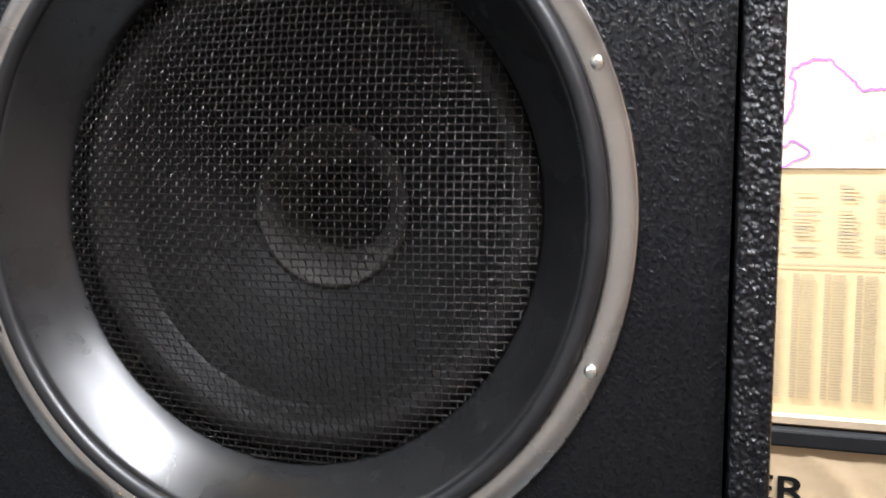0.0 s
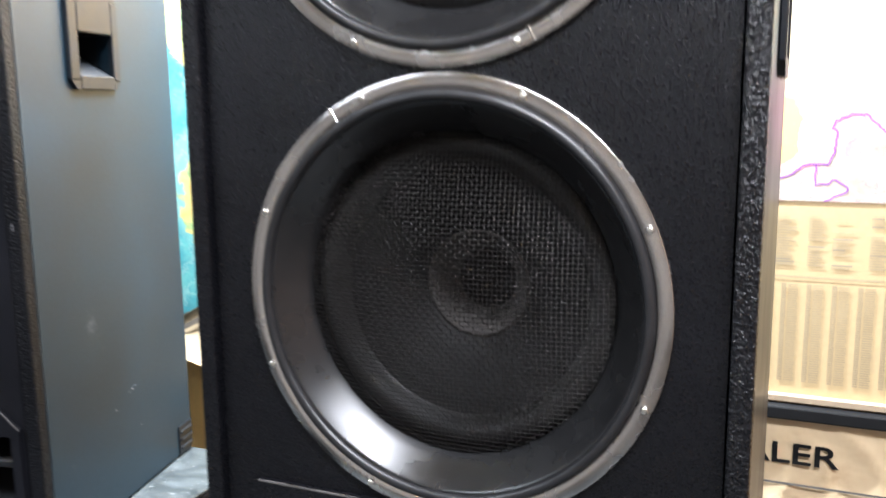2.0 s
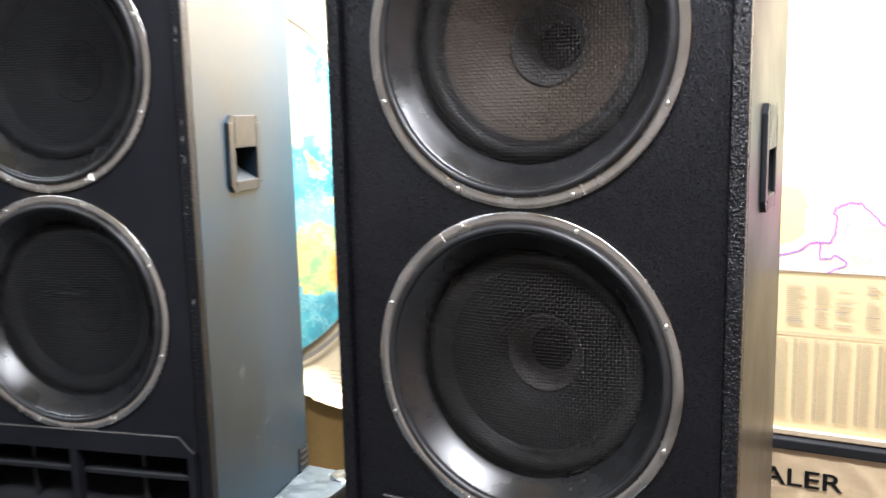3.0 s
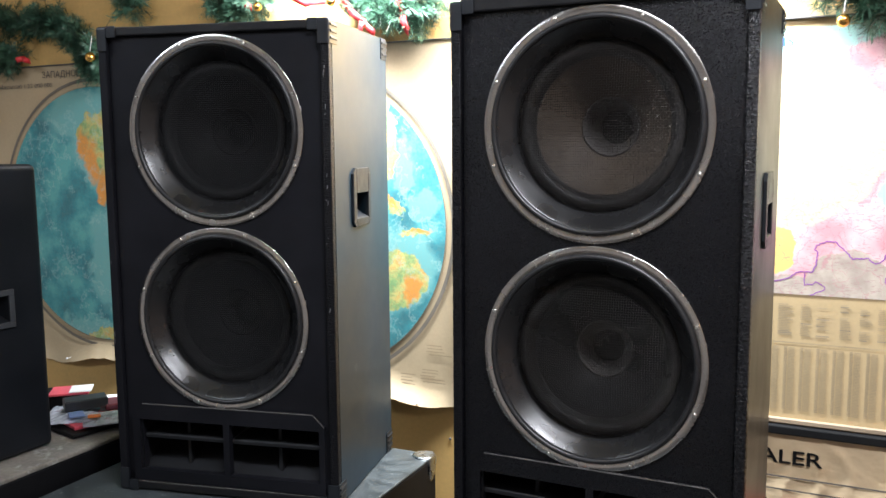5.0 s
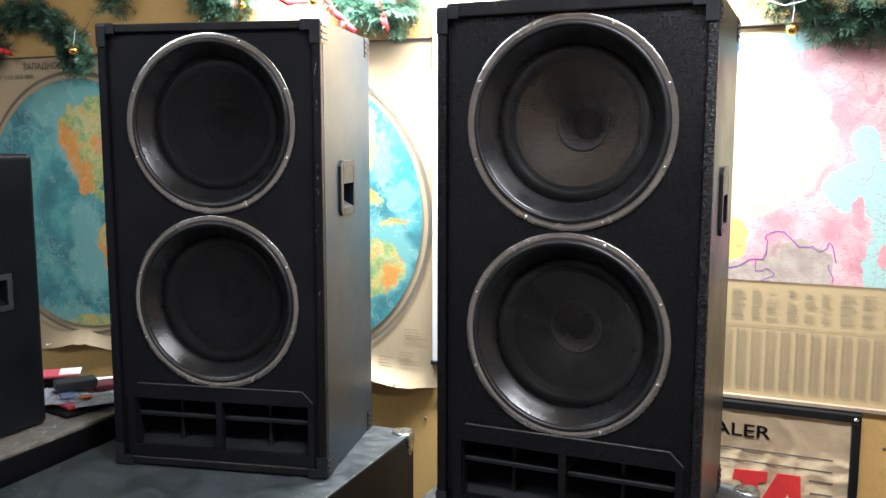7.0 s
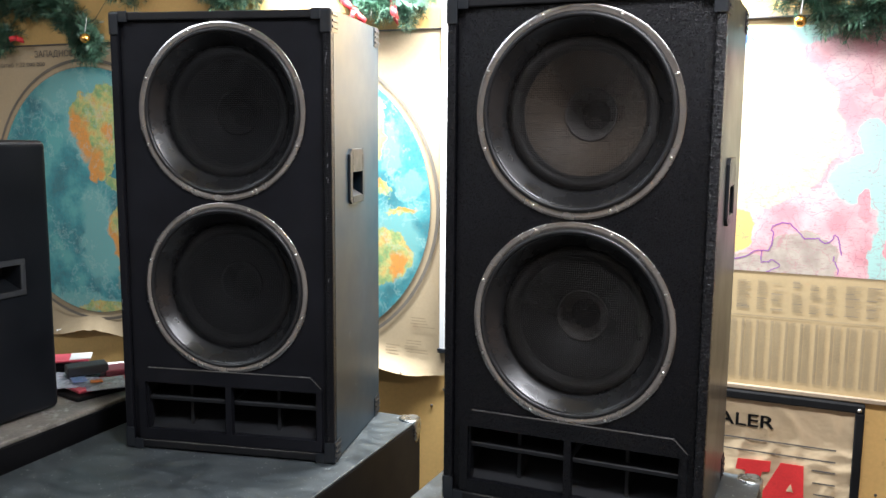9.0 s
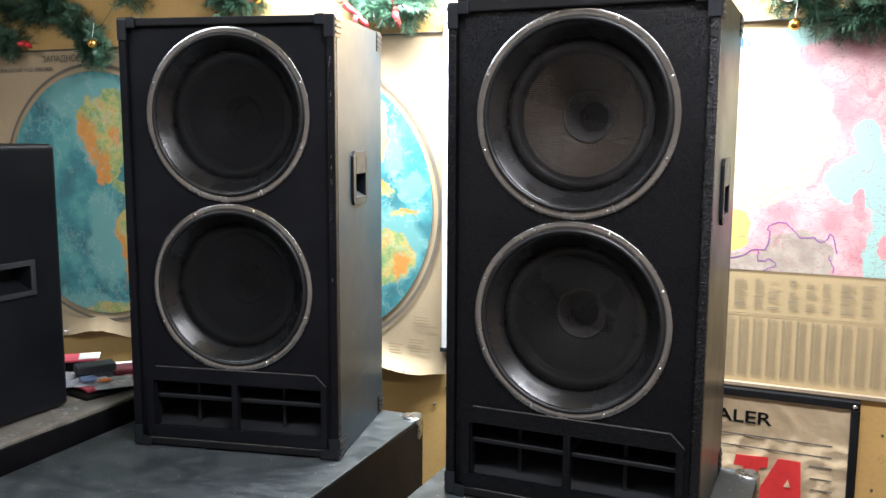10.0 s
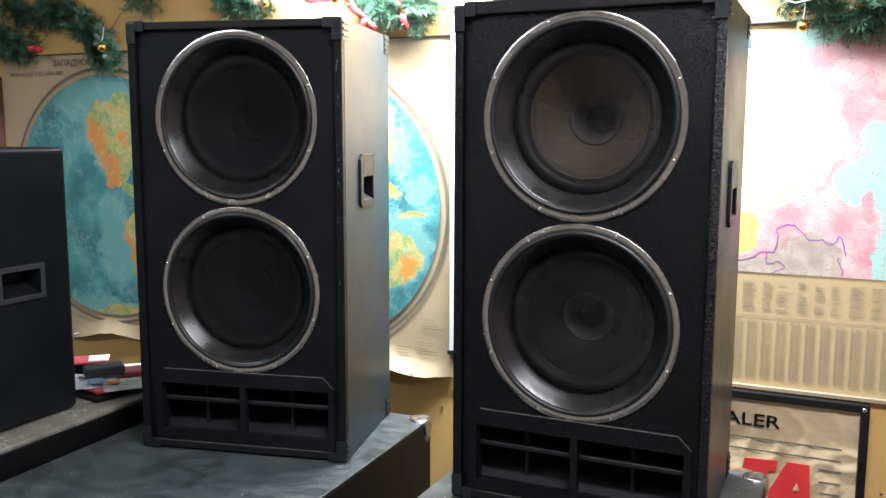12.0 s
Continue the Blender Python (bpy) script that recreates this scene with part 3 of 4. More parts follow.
def port(parent, coat):
    """The vented lower panel: a raised frame with cut corners, shelves and ribs in its two mouths."""
    bm = bmesh.new()
    x0, x1, z0, z1, c = -0.222, 0.226, 0.020, 0.193, 0.026
    ox = ((-0.2045, -0.005), (0.009, 0.214))
    oz0, oz1 = 0.045, 0.158
    prism([(x0, oz1), (x1, oz1), (x1, z1 - c), (x1 - c, z1), (x0 + c, z1), (x0, z1 - c)], -0.003, 0.014, bm)
    for a, b in ((x0, ox[0][0]), (ox[0][1], ox[1][0]), (ox[1][1], x1)):
        box(bm, a, b, -0.003, 0.014, oz0, oz1)
    box(bm, x0, x1, -0.003, 0.014, z0, oz0)
    bmesh.ops.remove_doubles(bm, verts=bm.verts[:], dist=1e-5)
    fr = part("port_frame", bm, coat, parent, "black vent panel with cut corners")
    # Pale strip that draws the highlight on the panel's chamfered edge.
    glint = box(bmesh.new(), x0 + c, x1 - c, -0.0036, -0.0022, z1 - 0.0012, z1 + 0.0006)
    prism([(x1 - c, z1 - 0.0012), (x1 - c, z1 + 0.0006), (x1 + 0.0006, z1 - c), (x1 - 0.0012, z1 - c)], -0.0036, -0.0022, glint)
    part("edge_glint", glint, EDGE, fr, "thin pale line painted as the edge's sheen")
    for a, b in ox:
        part("port_shelf", box(bmesh.new(), a, b, 0.010, 0.10, 0.112, 0.122, 0.002, 1), SHELF, fr)
        m = (a + b) / 2
        part("port_rib", box(bmesh.new(), m - 0.004, m + 0.004, 0.03, 0.10, oz0, oz1, 0.001, 1), SHELF, fr)
    bm = bmesh.new()
    box(bm, -0.216, 0.22, 0.10, 0.106, 0.03, 0.17)
    box(bm, -0.216, 0.22, 0.023, 0.10, 0.158, 0.164)
    for xx in (-0.2105, 0.216):
        box(bm, xx, xx + 0.004, 0.023, 0.10, 0.043, 0.158)
    lo = [bm.verts.new(q) for q in ((-0.2105, 0.0145, 0.0445), (0.22, 0.0145, 0.0445), (0.22, 0.099, 0.085), (-0.2105, 0.099, 0.085))]
    bm.faces.new(lo)
    part("port_duct", bm, INNER, fr)


def bass_cabinet(m, label, coat, crust, side, lift, low, high):
    cab = thing("loudspeaker_cabinet", m, label, "loudspeaker", "pair of bass cabinets")
    edge_boards(cab, coat, crust, lift)
    part("baffle", baffle_mesh(), coat, cab, "front board in black paint")
    part("side_panel", box(bmesh.new(), -CW, -CW + TH, 0.012, CD, 0.0, CH, 0.001, 1), side, cab)
    plate, hole = handle(cab, 0.108, 0.222, 0.574, 0.700, CW, TH)
    part("side_panel", holed_side(CW - TH, CW, 0.0122, CD, 0.0, CH, hole), side, cab, "satin black side board")
    part("top_panel", box(bmesh.new(), -CW + TH, CW - TH, 0.012, CD, CH - TH, CH), side, cab)
    part("bottom_panel", box(bmesh.new(), -CW + TH, CW - TH, 0.012, CD, 0.0, TH), side, cab)
    part("back_panel", box(bmesh.new(), -CW + TH, CW - TH, CD - TH, CD - 0.001, TH, CH - TH), side, cab)
    port(cab, coat)
    driver(cab, DRIVERS[0], *low)
    driver(cab, DRIVERS[1], *high)
    for sx in (-1, 1):
        for sy in (-1, 1):
            for sz in (-1, 1):
                corner_guard(cab, sx, sy, sz)
    return cab


SUP = 0.602
right_cab = bass_cabinet(pose(0.0035, 0, SUP + 0.0045), "tall pebbled black bass cabinet with two aluminium-ringed drivers", PEBBLE, CRUST, SIDE, 0.0085, ((-32,), 0), ((-30, 155), 1.7, BROWNCONE, CAP, DX, 1.5))
left_cab = bass_cabinet(pose(-0.7947, -0.0005, 0.6094, 0, 0, 12.65), "tall black bass cabinet with two ringed drivers, turned inward", SMOOTHCOAT, DULLCRUST, BLUELITSIDE, 0.0, ((155,), -4, SHADEDCONE, SHADEDCAP), ((155,), 0, SHADEDCONE, SHADEDCAP))


def paint_chips(cab, x, seed, count, z0, z1):
    """Bare slivers where the paint has come off a front edge."""
    rnd = random.Random(seed)
    for k in range(count):
        z, h, w = rnd.uniform(z0, z1), rnd.uniform(0.003, 0.011), rnd.uniform(0.0006, 0.0018)
        a = x + rnd.uniform(-0.003, 0.001)
        tilt = rnd.uniform(-0.002, 0.002)
        bm = prism([(a, z), (a + w, z + 0.001), (a + w + tilt, z + h), (a + tilt, z + h - 0.001)], -0.0066, -0.0052)
        part("paint_chip", bm, CHIP, cab, "bare pale chip in the paint")


paint_chips(left_cab, CW - 0.010, 3, 9, 0.62, 0.90)
paint_chips(left_cab, CW - 0.012, 5, 4, 0.10, 0.60)
paint_chips(left_cab, -CW + 0.004, 8, 4, 0.15, 0.92)
for cab, x0, x1, zz in ((left_cab, -0.215, 0.225, 0.0172), (right_cab, -0.19, -0.02, 0.0172), (left_cab, -0.25, -0.185, CH - 0.001)):
    part("rubbed_line", box(bmesh.new(), x0, x1, -0.0062, -0.0048, zz, zz + 0.0013), EDGE, cab, "thin rubbed line along the edge")

for py, pz, r in ((0.160, 0.135, 0.0018), (0.196, 0.150, 0.0014), (0.204, 0.152, 0.0017), (0.212, 0.155, 0.0012), (0.222, 0.092, 0.0015)):
    speck = part("paint_speck", lathe([(0, -0.0006), (r * 0.7, -0.0005), (r, 0.0), (0, 0.0)], 8), CHIP, left_cab, "pale dried speck of paint")
    speck.matrix_basis = pose(CW, py, pz, 0, 0, 90)

# ---- what they stand on ----


def support_case(x0, x1, y0, y1, h, turn, label):
    ob = thing("black_case", pose((x0 + x1) / 2, (y0 + y1) / 2, 0, 0, 0, turn), label, "case", "black cases under the cabinets")
    hx, hy = (x1 - x0) / 2, (y1 - y0) / 2
    part("body", box(bmesh.new(), -hx, hx, -hy, hy, 0, h - 0.006, 0.004, 2), CASE, ob)
    part("top", box(bmesh.new(), -hx, hx, -hy, hy, h - 0.006, h, 0.0028, 2), VINYL, ob, "scuffed grey-black top")
    for sx in (1, -1):
        bm = bmesh.new()
        made = bmesh.ops.create_icosphere(bm, subdivisions=3, radius=0.031)["verts"]
        for v in made:
            n = noise.noise(v.co * 60 + Vector((sx, 0, 0)))
            v.co = Vector((max(-0.026, min(0.026, v.co.x)), max(-0.026, min(0.026, v.co.y)), max(-0.058, min(0.017, v.co.z * 2.0 if v.co.z < 0 else v.co.z * 1.3)))) * (1 + 0.10 * n)
        g = part("corner_cap", bm, STEEL, ob, "dented steel corner cap", True)
        g.location = (sx * (hx - 0.022), hy - 0.022, h - 0.0135)
    return ob


support_case(-1.172, -0.496, -0.46, 0.415, 0.605, 1.2, "black case with scuffed top and steel corners")
support_case(-0.316, 0.334, -0.40, 0.392, SUP, -1.0, "black case with scuffed top and steel corners")

bench = thing("low_bench", pose(-1.634, -0.01, 0), "black bench with a worn wooden edge board", "bench")
part("body", box(bmesh.new(), -0.50, 0.4435, -0.75, 0.28, 0, 0.653, 0.003, 1), CASE, bench)
part("edge_board", box(bmesh.new(), -0.50, 0.4435, -0.752, 0.282, 0.653, 0.665, 0.004, 2), WOODTRIM, bench, "worn grey-brown board with paint scuffs")


def small_cabinet():
    ob = thing("small_loudspeaker", pose(-1.274, -0.043, 0.665), "small matt black loudspeaker box with rounded edges", "loudspeaker")
    w, d, h = 0.42, 0.45, 0.6565
    hy0, hy1, hz0, hz1 = -0.214, -0.083, 0.299, 0.384
    a, b, c, e = hy0 + 0.013, hy1 - 0.013, hz0 + 0.013, hz1 - 0.013
    bm = bmesh.new()
    box(bm, -w, 0, -d, 0, 0.004, h, 0.014, 4)
    side = max((f for f in bm.faces if f.normal.x > 0.99), key=lambda f: f.calc_area())
    bmesh.ops.inset_individual(bm, faces=[side], thickness=0.02)
    for v in side.verts:
        v.co.y = a if v.co.y < -d / 2 else b
        v.co.z = c if v.co.z < h / 2 else e
    bmesh.ops.delete(bm, geom=[side], context="FACES")
    part("body", bm, SMALLBOX, ob)
    bm = bmesh.new()
    for q in ((hy0, hy1, e, hz1), (hy0, hy1, hz0, c), (hy0, a, c, e), (b, hy1, c, e)):
        box(bm, 0.0, 0.006, q[0], q[1], q[2], q[3], 0.0012, 1)
    hd = part("handle", bm, GREYBOX, ob, "rectangular grey-black pocket handle")
    bm = bmesh.new()
    v = [[bm.verts.new((x, yy, zz)) for yy, zz in ((a, c + l), (b, c + l), (b, e), (a, e))] for x, l in ((0.002, 0), (-0.06, 0.025))]
    for k in range(4):
        bm.faces.new((v[0][k], v[0][(k + 1) % 4], v[1][(k + 1) % 4], v[1][k]))
    bm.faces.new(v[1])
    part("pocket", bm, PLASTIC, hd)
    for yy in (-0.03, -d + 0.03):
        part("foot", lathe([(0, 0), (0.012, 0), (0.014, 0.004), (0.014, 0.01), (0, 0.01)], 16), RUBBER, ob).matrix_basis = pose(-0.03, yy, 0.0085, 90, 0, 0) @ pose(0, -0.001, 0)
    return ob


small_cabinet()

# ---- wall maps and sign ----


def bars(rows, y, bm=None):
    bm = bm or bmesh.new()
    for x0, x1, z0, z1 in rows:
        bm.faces.new([bm.verts.new(p) for p in ((x0, y, z0), (x1, y, z0), (x1, y, z1), (x0, y, z1))])
    return bm


def lettering(name, text, x, y, z, size, material, parent, shear=0.0, bold=0.0, width=None):
    data = bpy.data.curves.new(name, "FONT")
    data.body, data.size, data.shear, data.offset = text, size, shear, bold
    tmp = bpy.data.objects.new(name, data)
    me = bpy.data.meshes.new_from_object(tmp)
    bpy.data.objects.remove(tmp)
    xs = [v.co.x for v in me.vertices]
    k = (width / (max(xs) - min(xs))) if width else 1.0
    for v in me.vertices:
        v.co = Vector((x + (v.co.x - min(xs)) * k, y, z + v.co.y))
    me.materials.append(material)
    ob = new(name, me)
    ob.parent = parent
    return ob


def globe_map():
    ob = thing("world_map", pose(0.02, 0, 0.040), "old paper wall map of two half globes, curling at its foot", "map")
    bm = bmesh.new()
    x0, x1, nx, nz = -2.362, -0.556, 120, 40
    grid = []
    for i in range(nx + 1):
        x = x0 + (x1 - x0) * i / nx
        foot = 0.594 + 0.030 * min(1, max(0, (x + 2.2) / 1.2)) + 0.010 * noise.noise(Vector((x * 7, 0, 0))) + 0.016 * math.sin(x * 13 + 0.6) + 0.006 * noise.noise(Vector((x * 40, 2, 0)))
        col = []
        for j in range(nz + 1):
            v = j / nz
            z = foot + (1.592 - foot) * v
            curl = max(0.0, 1 - (z - foot) / 0.06)
            y = WY - 0.004 - curl ** 2 * (0.018 + 0.014 * math.sin(x * 16 + 1))
            col.append(bm.verts.new((x, y, z)))
        grid.append(col)
    for i in range(nx):
        for j in range(nz):
            bm.faces.new((grid[i][j], grid[i + 1][j], grid[i + 1][j + 1], grid[i][j + 1]))
    part("sheet", bm, PAPERW, ob, "yellowed paper sheet", True)
    part("top_edge", box(bmesh.new(), x0, x1, WY - 0.010, WY - 0.0045, 1.588, 1.592, 0.001, 1), EDGE, ob, "thin dark edge strip along the top")
    R = 0.445
    for cx, cz, mt, y in ((-1.880, 1.097, WEST, 0.0065), (-1.020, 1.097, EAST, 0.0075)):
        part("half_globe", lathe([(0, WY - y), (R - 0.028, WY - y)], 96, cx, cz), mt, ob, "printed half globe in blue, green and orange")
        part("globe_rim", lathe([(R - 0.010, WY - y), (R, WY - y)], 128, cx, cz), RIMINK, ob, "grey-brown printed rim")
        part("globe_rim", lathe([(R - 0.0275, WY - y - 0.0006), (R - 0.0262, WY - y - 0.0006)], 128, cx, cz), RIMINK, ob)
    lettering("title", "ЗАПАДНОЕ", -2.103, WY - 0.0075, 1.550, 0.030, INK, ob, width=0.176)
    lettering("scale_line", "Масштаб 1:22 000 000", -2.320, WY - 0.0075, 1.520, 0.019, INK, ob, width=0.263)
    rnd = random.Random(4)
    rows = []
    for k in range(9):
        z = 0.775 - 0.0085 * k - (0.035 if k > 3 else 0)
        a = -0.66 - (0.02 if k > 3 else 0) + rnd.uniform(-0.005, 0.005)
        rows.append((a, a + rnd.uniform(0.04, 0.075), z, z + 0.0022))
    for k in range(4):
        rows.append((-0.745, -0.745 + rnd.uniform(0.03, 0.05), 0.688 - 0.009 * k, 0.690 - 0.009 * k))
    tagged(part("small_print", bars(rows, WY - 0.0072), PRINT, ob, "faint lines of small print"), kind="stuff")
    return ob


globe_map()


def outline(name, pts, half, parent, material):
    """A thin inked line along a few bends, roughened between them."""
    rnd = random.Random(len(pts))
    fine = []
    for (ax, az), (bx, bz) in zip(pts, pts[1:]):
        n = max(2, int(math.hypot(bx - ax, bz - az) / 0.004))
        for k in range(n):
            fine.append((ax + (bx - ax) * k / n + rnd.uniform(-0.0012, 0.0012), az + (bz - az) * k / n + rnd.uniform(-0.0012, 0.0012)))
    fine.append(pts[-1])
    bm = bmesh.new()
    prev = None
    for k, (x, z) in enumerate(fine):
        (ax, az), (bx, bz) = fine[max(0, k - 1)], fine[min(len(fine) - 1, k + 1)]
        s = Vector((bz - az, 0, ax - bx)).normalized() * half
        c = Vector((x, WY - 0.0052, z))
        cur = (bm.verts.new(c + s), bm.verts.new(c - s))
        if prev:
            bm.faces.new((prev[0], cur[0], cur[1], prev[1]))
        prev = cur
    return part(name, bm, material, parent, "hand-inked purple border line")


def country_map():
    ob = thing("country_map", pose(0.011, 0, 0.002), "pink and yellow political wall map with printed tables below", "map")
    X0, X1 = -0.20, 1.35
    part("sheet", box(bmesh.new(), X0, X1, WY - 0.0035, WY, 0.726, 1.640), MAPPAPER, ob, "yellowed cream paper sheet")
    part("map_print", bars([(X0 + 0.01, X1, 1.018, 1.60)], WY - 0.0048), POLITICAL, ob, "printed land in pink, yellow and sea green")
    part("top_lath", box(bmesh.new(), X0, X1, WY - 0.012, WY - 0.0035, 1.618, 1.622, 0.001, 1), EDGE, ob, "thin dark lath along the top")
    part("bottom_lath", box(bmesh.new(), X0, X1, WY - 0.014, WY - 0.0035, 0.722, 0.734, 0.002, 1), LATH, ob, "thin tan lath along the foot")
    part("fold_line", bars([(X0, X1, 0.9075, 0.9100)], WY - 0.0046), FAINT, ob)
    rnd = random.Random(7)
    rows, dark, fine = [], [], []
    x = 0.06
    while x < X1 - 0.05:
        w = rnd.uniform(0.022, 0.034)
        z = 1.000 - rnd.uniform(0, 0.008)
        while z > 0.922:
            if rnd.random() < 0.12:
                z -= rnd.uniform(0.004, 0.012)
            (dark if rnd.random() < 0.1 else rows).append((x, x + w * rnd.uniform(0.55, 1.0), z, z + 0.0022))
            z -= 0.0038
        x += w + rnd.uniform(0.006, 0.020)
    x = 0.05
    while x < X1 - 0.05:
        z = 0.896
        while z > 0.752:
            w = rnd.uniform(0.85, 1.0)
            fine.append((x, x + 0.007 * w, z, z + 0.0024))
            rows.append((x + 0.009, x + 0.009 + 0.014 * w, z, z + 0.0019))
            z -= 0.0034
        x += 0.0335
    tagged(part("table_print", bars(rows, WY - 0.0047), FAINT, ob, "columns of faint small print"), kind="stuff")
    tagged(part("number_column", bars(fine, WY - 0.0047), PRINT, ob), kind="stuff")
    tagged(part("table_heading", bars(dark, WY - 0.0047), HEADINK, ob), kind="stuff")
    part("blue_mark", bars([(0.214, 0.228, 1.563, 1.582)], WY - 0.0058), BLUE, ob, "small blue printed mark")
    lettering("blue_letter", "S", 0.236, WY - 0.0058, 1.564, 0.022, BLUE, ob)
    outline("border_line", [(0.16, 1.03), (0.229, 1.047), (0.256, 1.055), (0.271, 1.069), (0.301, 1.07), (0.309, 1.084), (0.312, 1.116), (0.305, 1.12), (0.309, 1.13), (0.328, 1.139), (0.347, 1.139), (0.382, 1.104), (0.411, 1.106), (0.426, 1.094), (0.438, 1.10), (0.446, 1.117), (0.454, 1.111), (0.463, 1.069)], 0.0013, ob, PURPLE)
    outline("border_line", [(0.287, 1.069), (0.288, 1.041), (0.303, 1.044), (0.31, 1.05), (0.33, 1.039), (0.328, 1.032), (0.30, 1.019)], 0.0011, ob, PURPLE)
    outline("border_line", [(0.448, 1.067), (0.447, 1.056), (0.458, 1.037), (0.457, 1.023)], 0.0011, ob, PURPLE)
    return ob


country_map()


def framed_sign():
    """A framed, crumpled poster that stands against the wall."""
    ob = thing("framed_sign", pose(0, 0, 0), "black-framed crumpled cream dealer sign with red shapes", "sign")
    x0, x1, z0, z1, y = -0.15, 0.548, 0.10, 0.722, WY - 0.022
    bm = bmesh.new()
    n = 90
    g = [[bm.verts.new((x0 + 0.01 + (x1 - x0 - 0.02) * i / n, y + 0.0082 - 0.0045 * (1 - abs(noise.noise(Vector((i * 0.11, j * 0.09, 3))))) ** 3 + 0.0008 * noise.noise(Vector((i * 0.28, j * 0.28, 8))), z0 + 0.01 + (z1 - z0 - 0.02) * j / n)) for j in range(n + 1)] for i in range(n + 1)]
    for i in range(n):
        for j in range(n):
            bm.faces.new((g[i][j], g[i + 1][j], g[i + 1][j + 1], g[i][j + 1]))
    part("poster", bm, SIGN, ob, "crumpled cream poster", True)
    for k, q in enumerate(((x0, x1, z1 - 0.020, z1), (x0, x1, z0, z0 + 0.02), (x0, x0 + 0.02, z0 + 0.02, z1 - 0.02), (x1 - 0.020, x1, z0 + 0.02, z1 - 0.02))):
        part("frame_bar", box(bmesh.new(), q[0], q[1], y - 0.006, y + 0.016, q[2], q[3], 0.003, 2), BLACKFRAME, ob, "black frame bar")
    part("corner_stud", lathe([(0.005, y - 0.006), (0.005, y - 0.008), (0.003, y - 0.010), (0, y - 0.0105)], 14, x1 - 0.012, z1 - 0.012), SCREW, ob, "bright stud in the frame's corner")
    lettering("heading", "DEALER", 0.150, y + 0.0020, 0.634, 0.045, BLACKFRAME, ob, bold=0.0006, width=0.203)
    rows = [(x0 + 0.05, 0.493, 0.600, 0.6035), (x0 + 0.05, 0.493, 0.570, 0.5735), (0.443, 0.495, 0.543, 0.5465), (0.446, 0.496, 0.512, 0.5155), (0.449, 0.497, 0.483, 0.4865), (0.449, 0.497, 0.453, 0.4565)]
    part("ruled_line", bars(rows, y + 0.0021), INK, ob, "ruled dark lines")
    bm = prism([(0.268, 0.520), (0.272, 0.548), (0.350, 0.552), (0.348, 0.524), (0.330, 0.522), (0.318, 0.44), (0.278, 0.44), (0.292, 0.520)], y + 0.0015, y + 0.0022)
    prism([(0.372, 0.552), (0.424, 0.552), (0.432, 0.40), (0.300, 0.40)], y + 0.0015, y + 0.0022, bm)
    part("emblem_gap", prism([(0.388, 0.482), (0.404, 0.482), (0.397, 0.502)], y + 0.0008, y + 0.0014), SIGN, ob, "cream gap in the red shape")
    part("red_emblem", bm, RED, ob, "plain red blocks")
    return ob


framed_sign()

strip = thing("cable_channel", pose(-0.540, WY - 0.012, 0.730), "white plastic cable channel down the wall", "cable channel")
part("channel", box(bmesh.new(), -0.009, 0.009, -0.006, 0.006, 0, 0.98, 0.002, 1), WHITE, strip)
part("end_clip", box(bmesh.new(), -0.014, 0.012, -0.008, 0.008, -0.006, 0.008, 0.002, 1), PLASTIC, strip, "grey end clip")

# ---- evergreen garlands ----


def sprig(bm, rnd, start, way, length, needle=0.030, count=90):
    """One drooping twig set round with needles."""
    p, d = Vector(start), Vector(way).normalized()
    steps = 8
    pts = [p.copy()]
    for s in range(steps):
        d = (d + Vector((rnd.uniform(-0.18, 0.18), rnd.uniform(-0.12, 0.12), rnd.uniform(-0.2, 0.1)))).normalized()
        p = p + d * length / steps
        if p.y > WY - 0.012:
            p.y = WY - 0.012
        pts.append(p.copy())
    for k in range(count):
        t = rnd.random() * (steps - 1e-3)
        i = int(t)
        q = pts[i].lerp(pts[i + 1], t - i)
        axis = (pts[i + 1] - pts[i]).normalized()
        u = axis.orthogonal().normalized()
        u.rotate(Matrix.Rotation(rnd.uniform(0, 6.283), 3, axis))
        w = (axis * rnd.uniform(0.35, 0.8) + u).normalized()
        tip = q + w * needle * rnd.uniform(0.6, 1.1)
        tip.y = min(tip.y, WY - 0.004)
        side = axis.cross(w).normalized() * 0.0009
        mid = q.lerp(tip, 0.5)
        a, b, c, e = bm.verts.new(q), bm.verts.new(mid + side), bm.verts.new(tip), bm.verts.new(mid - side)
        bm.faces.new((a, b, c, e))
    return pts


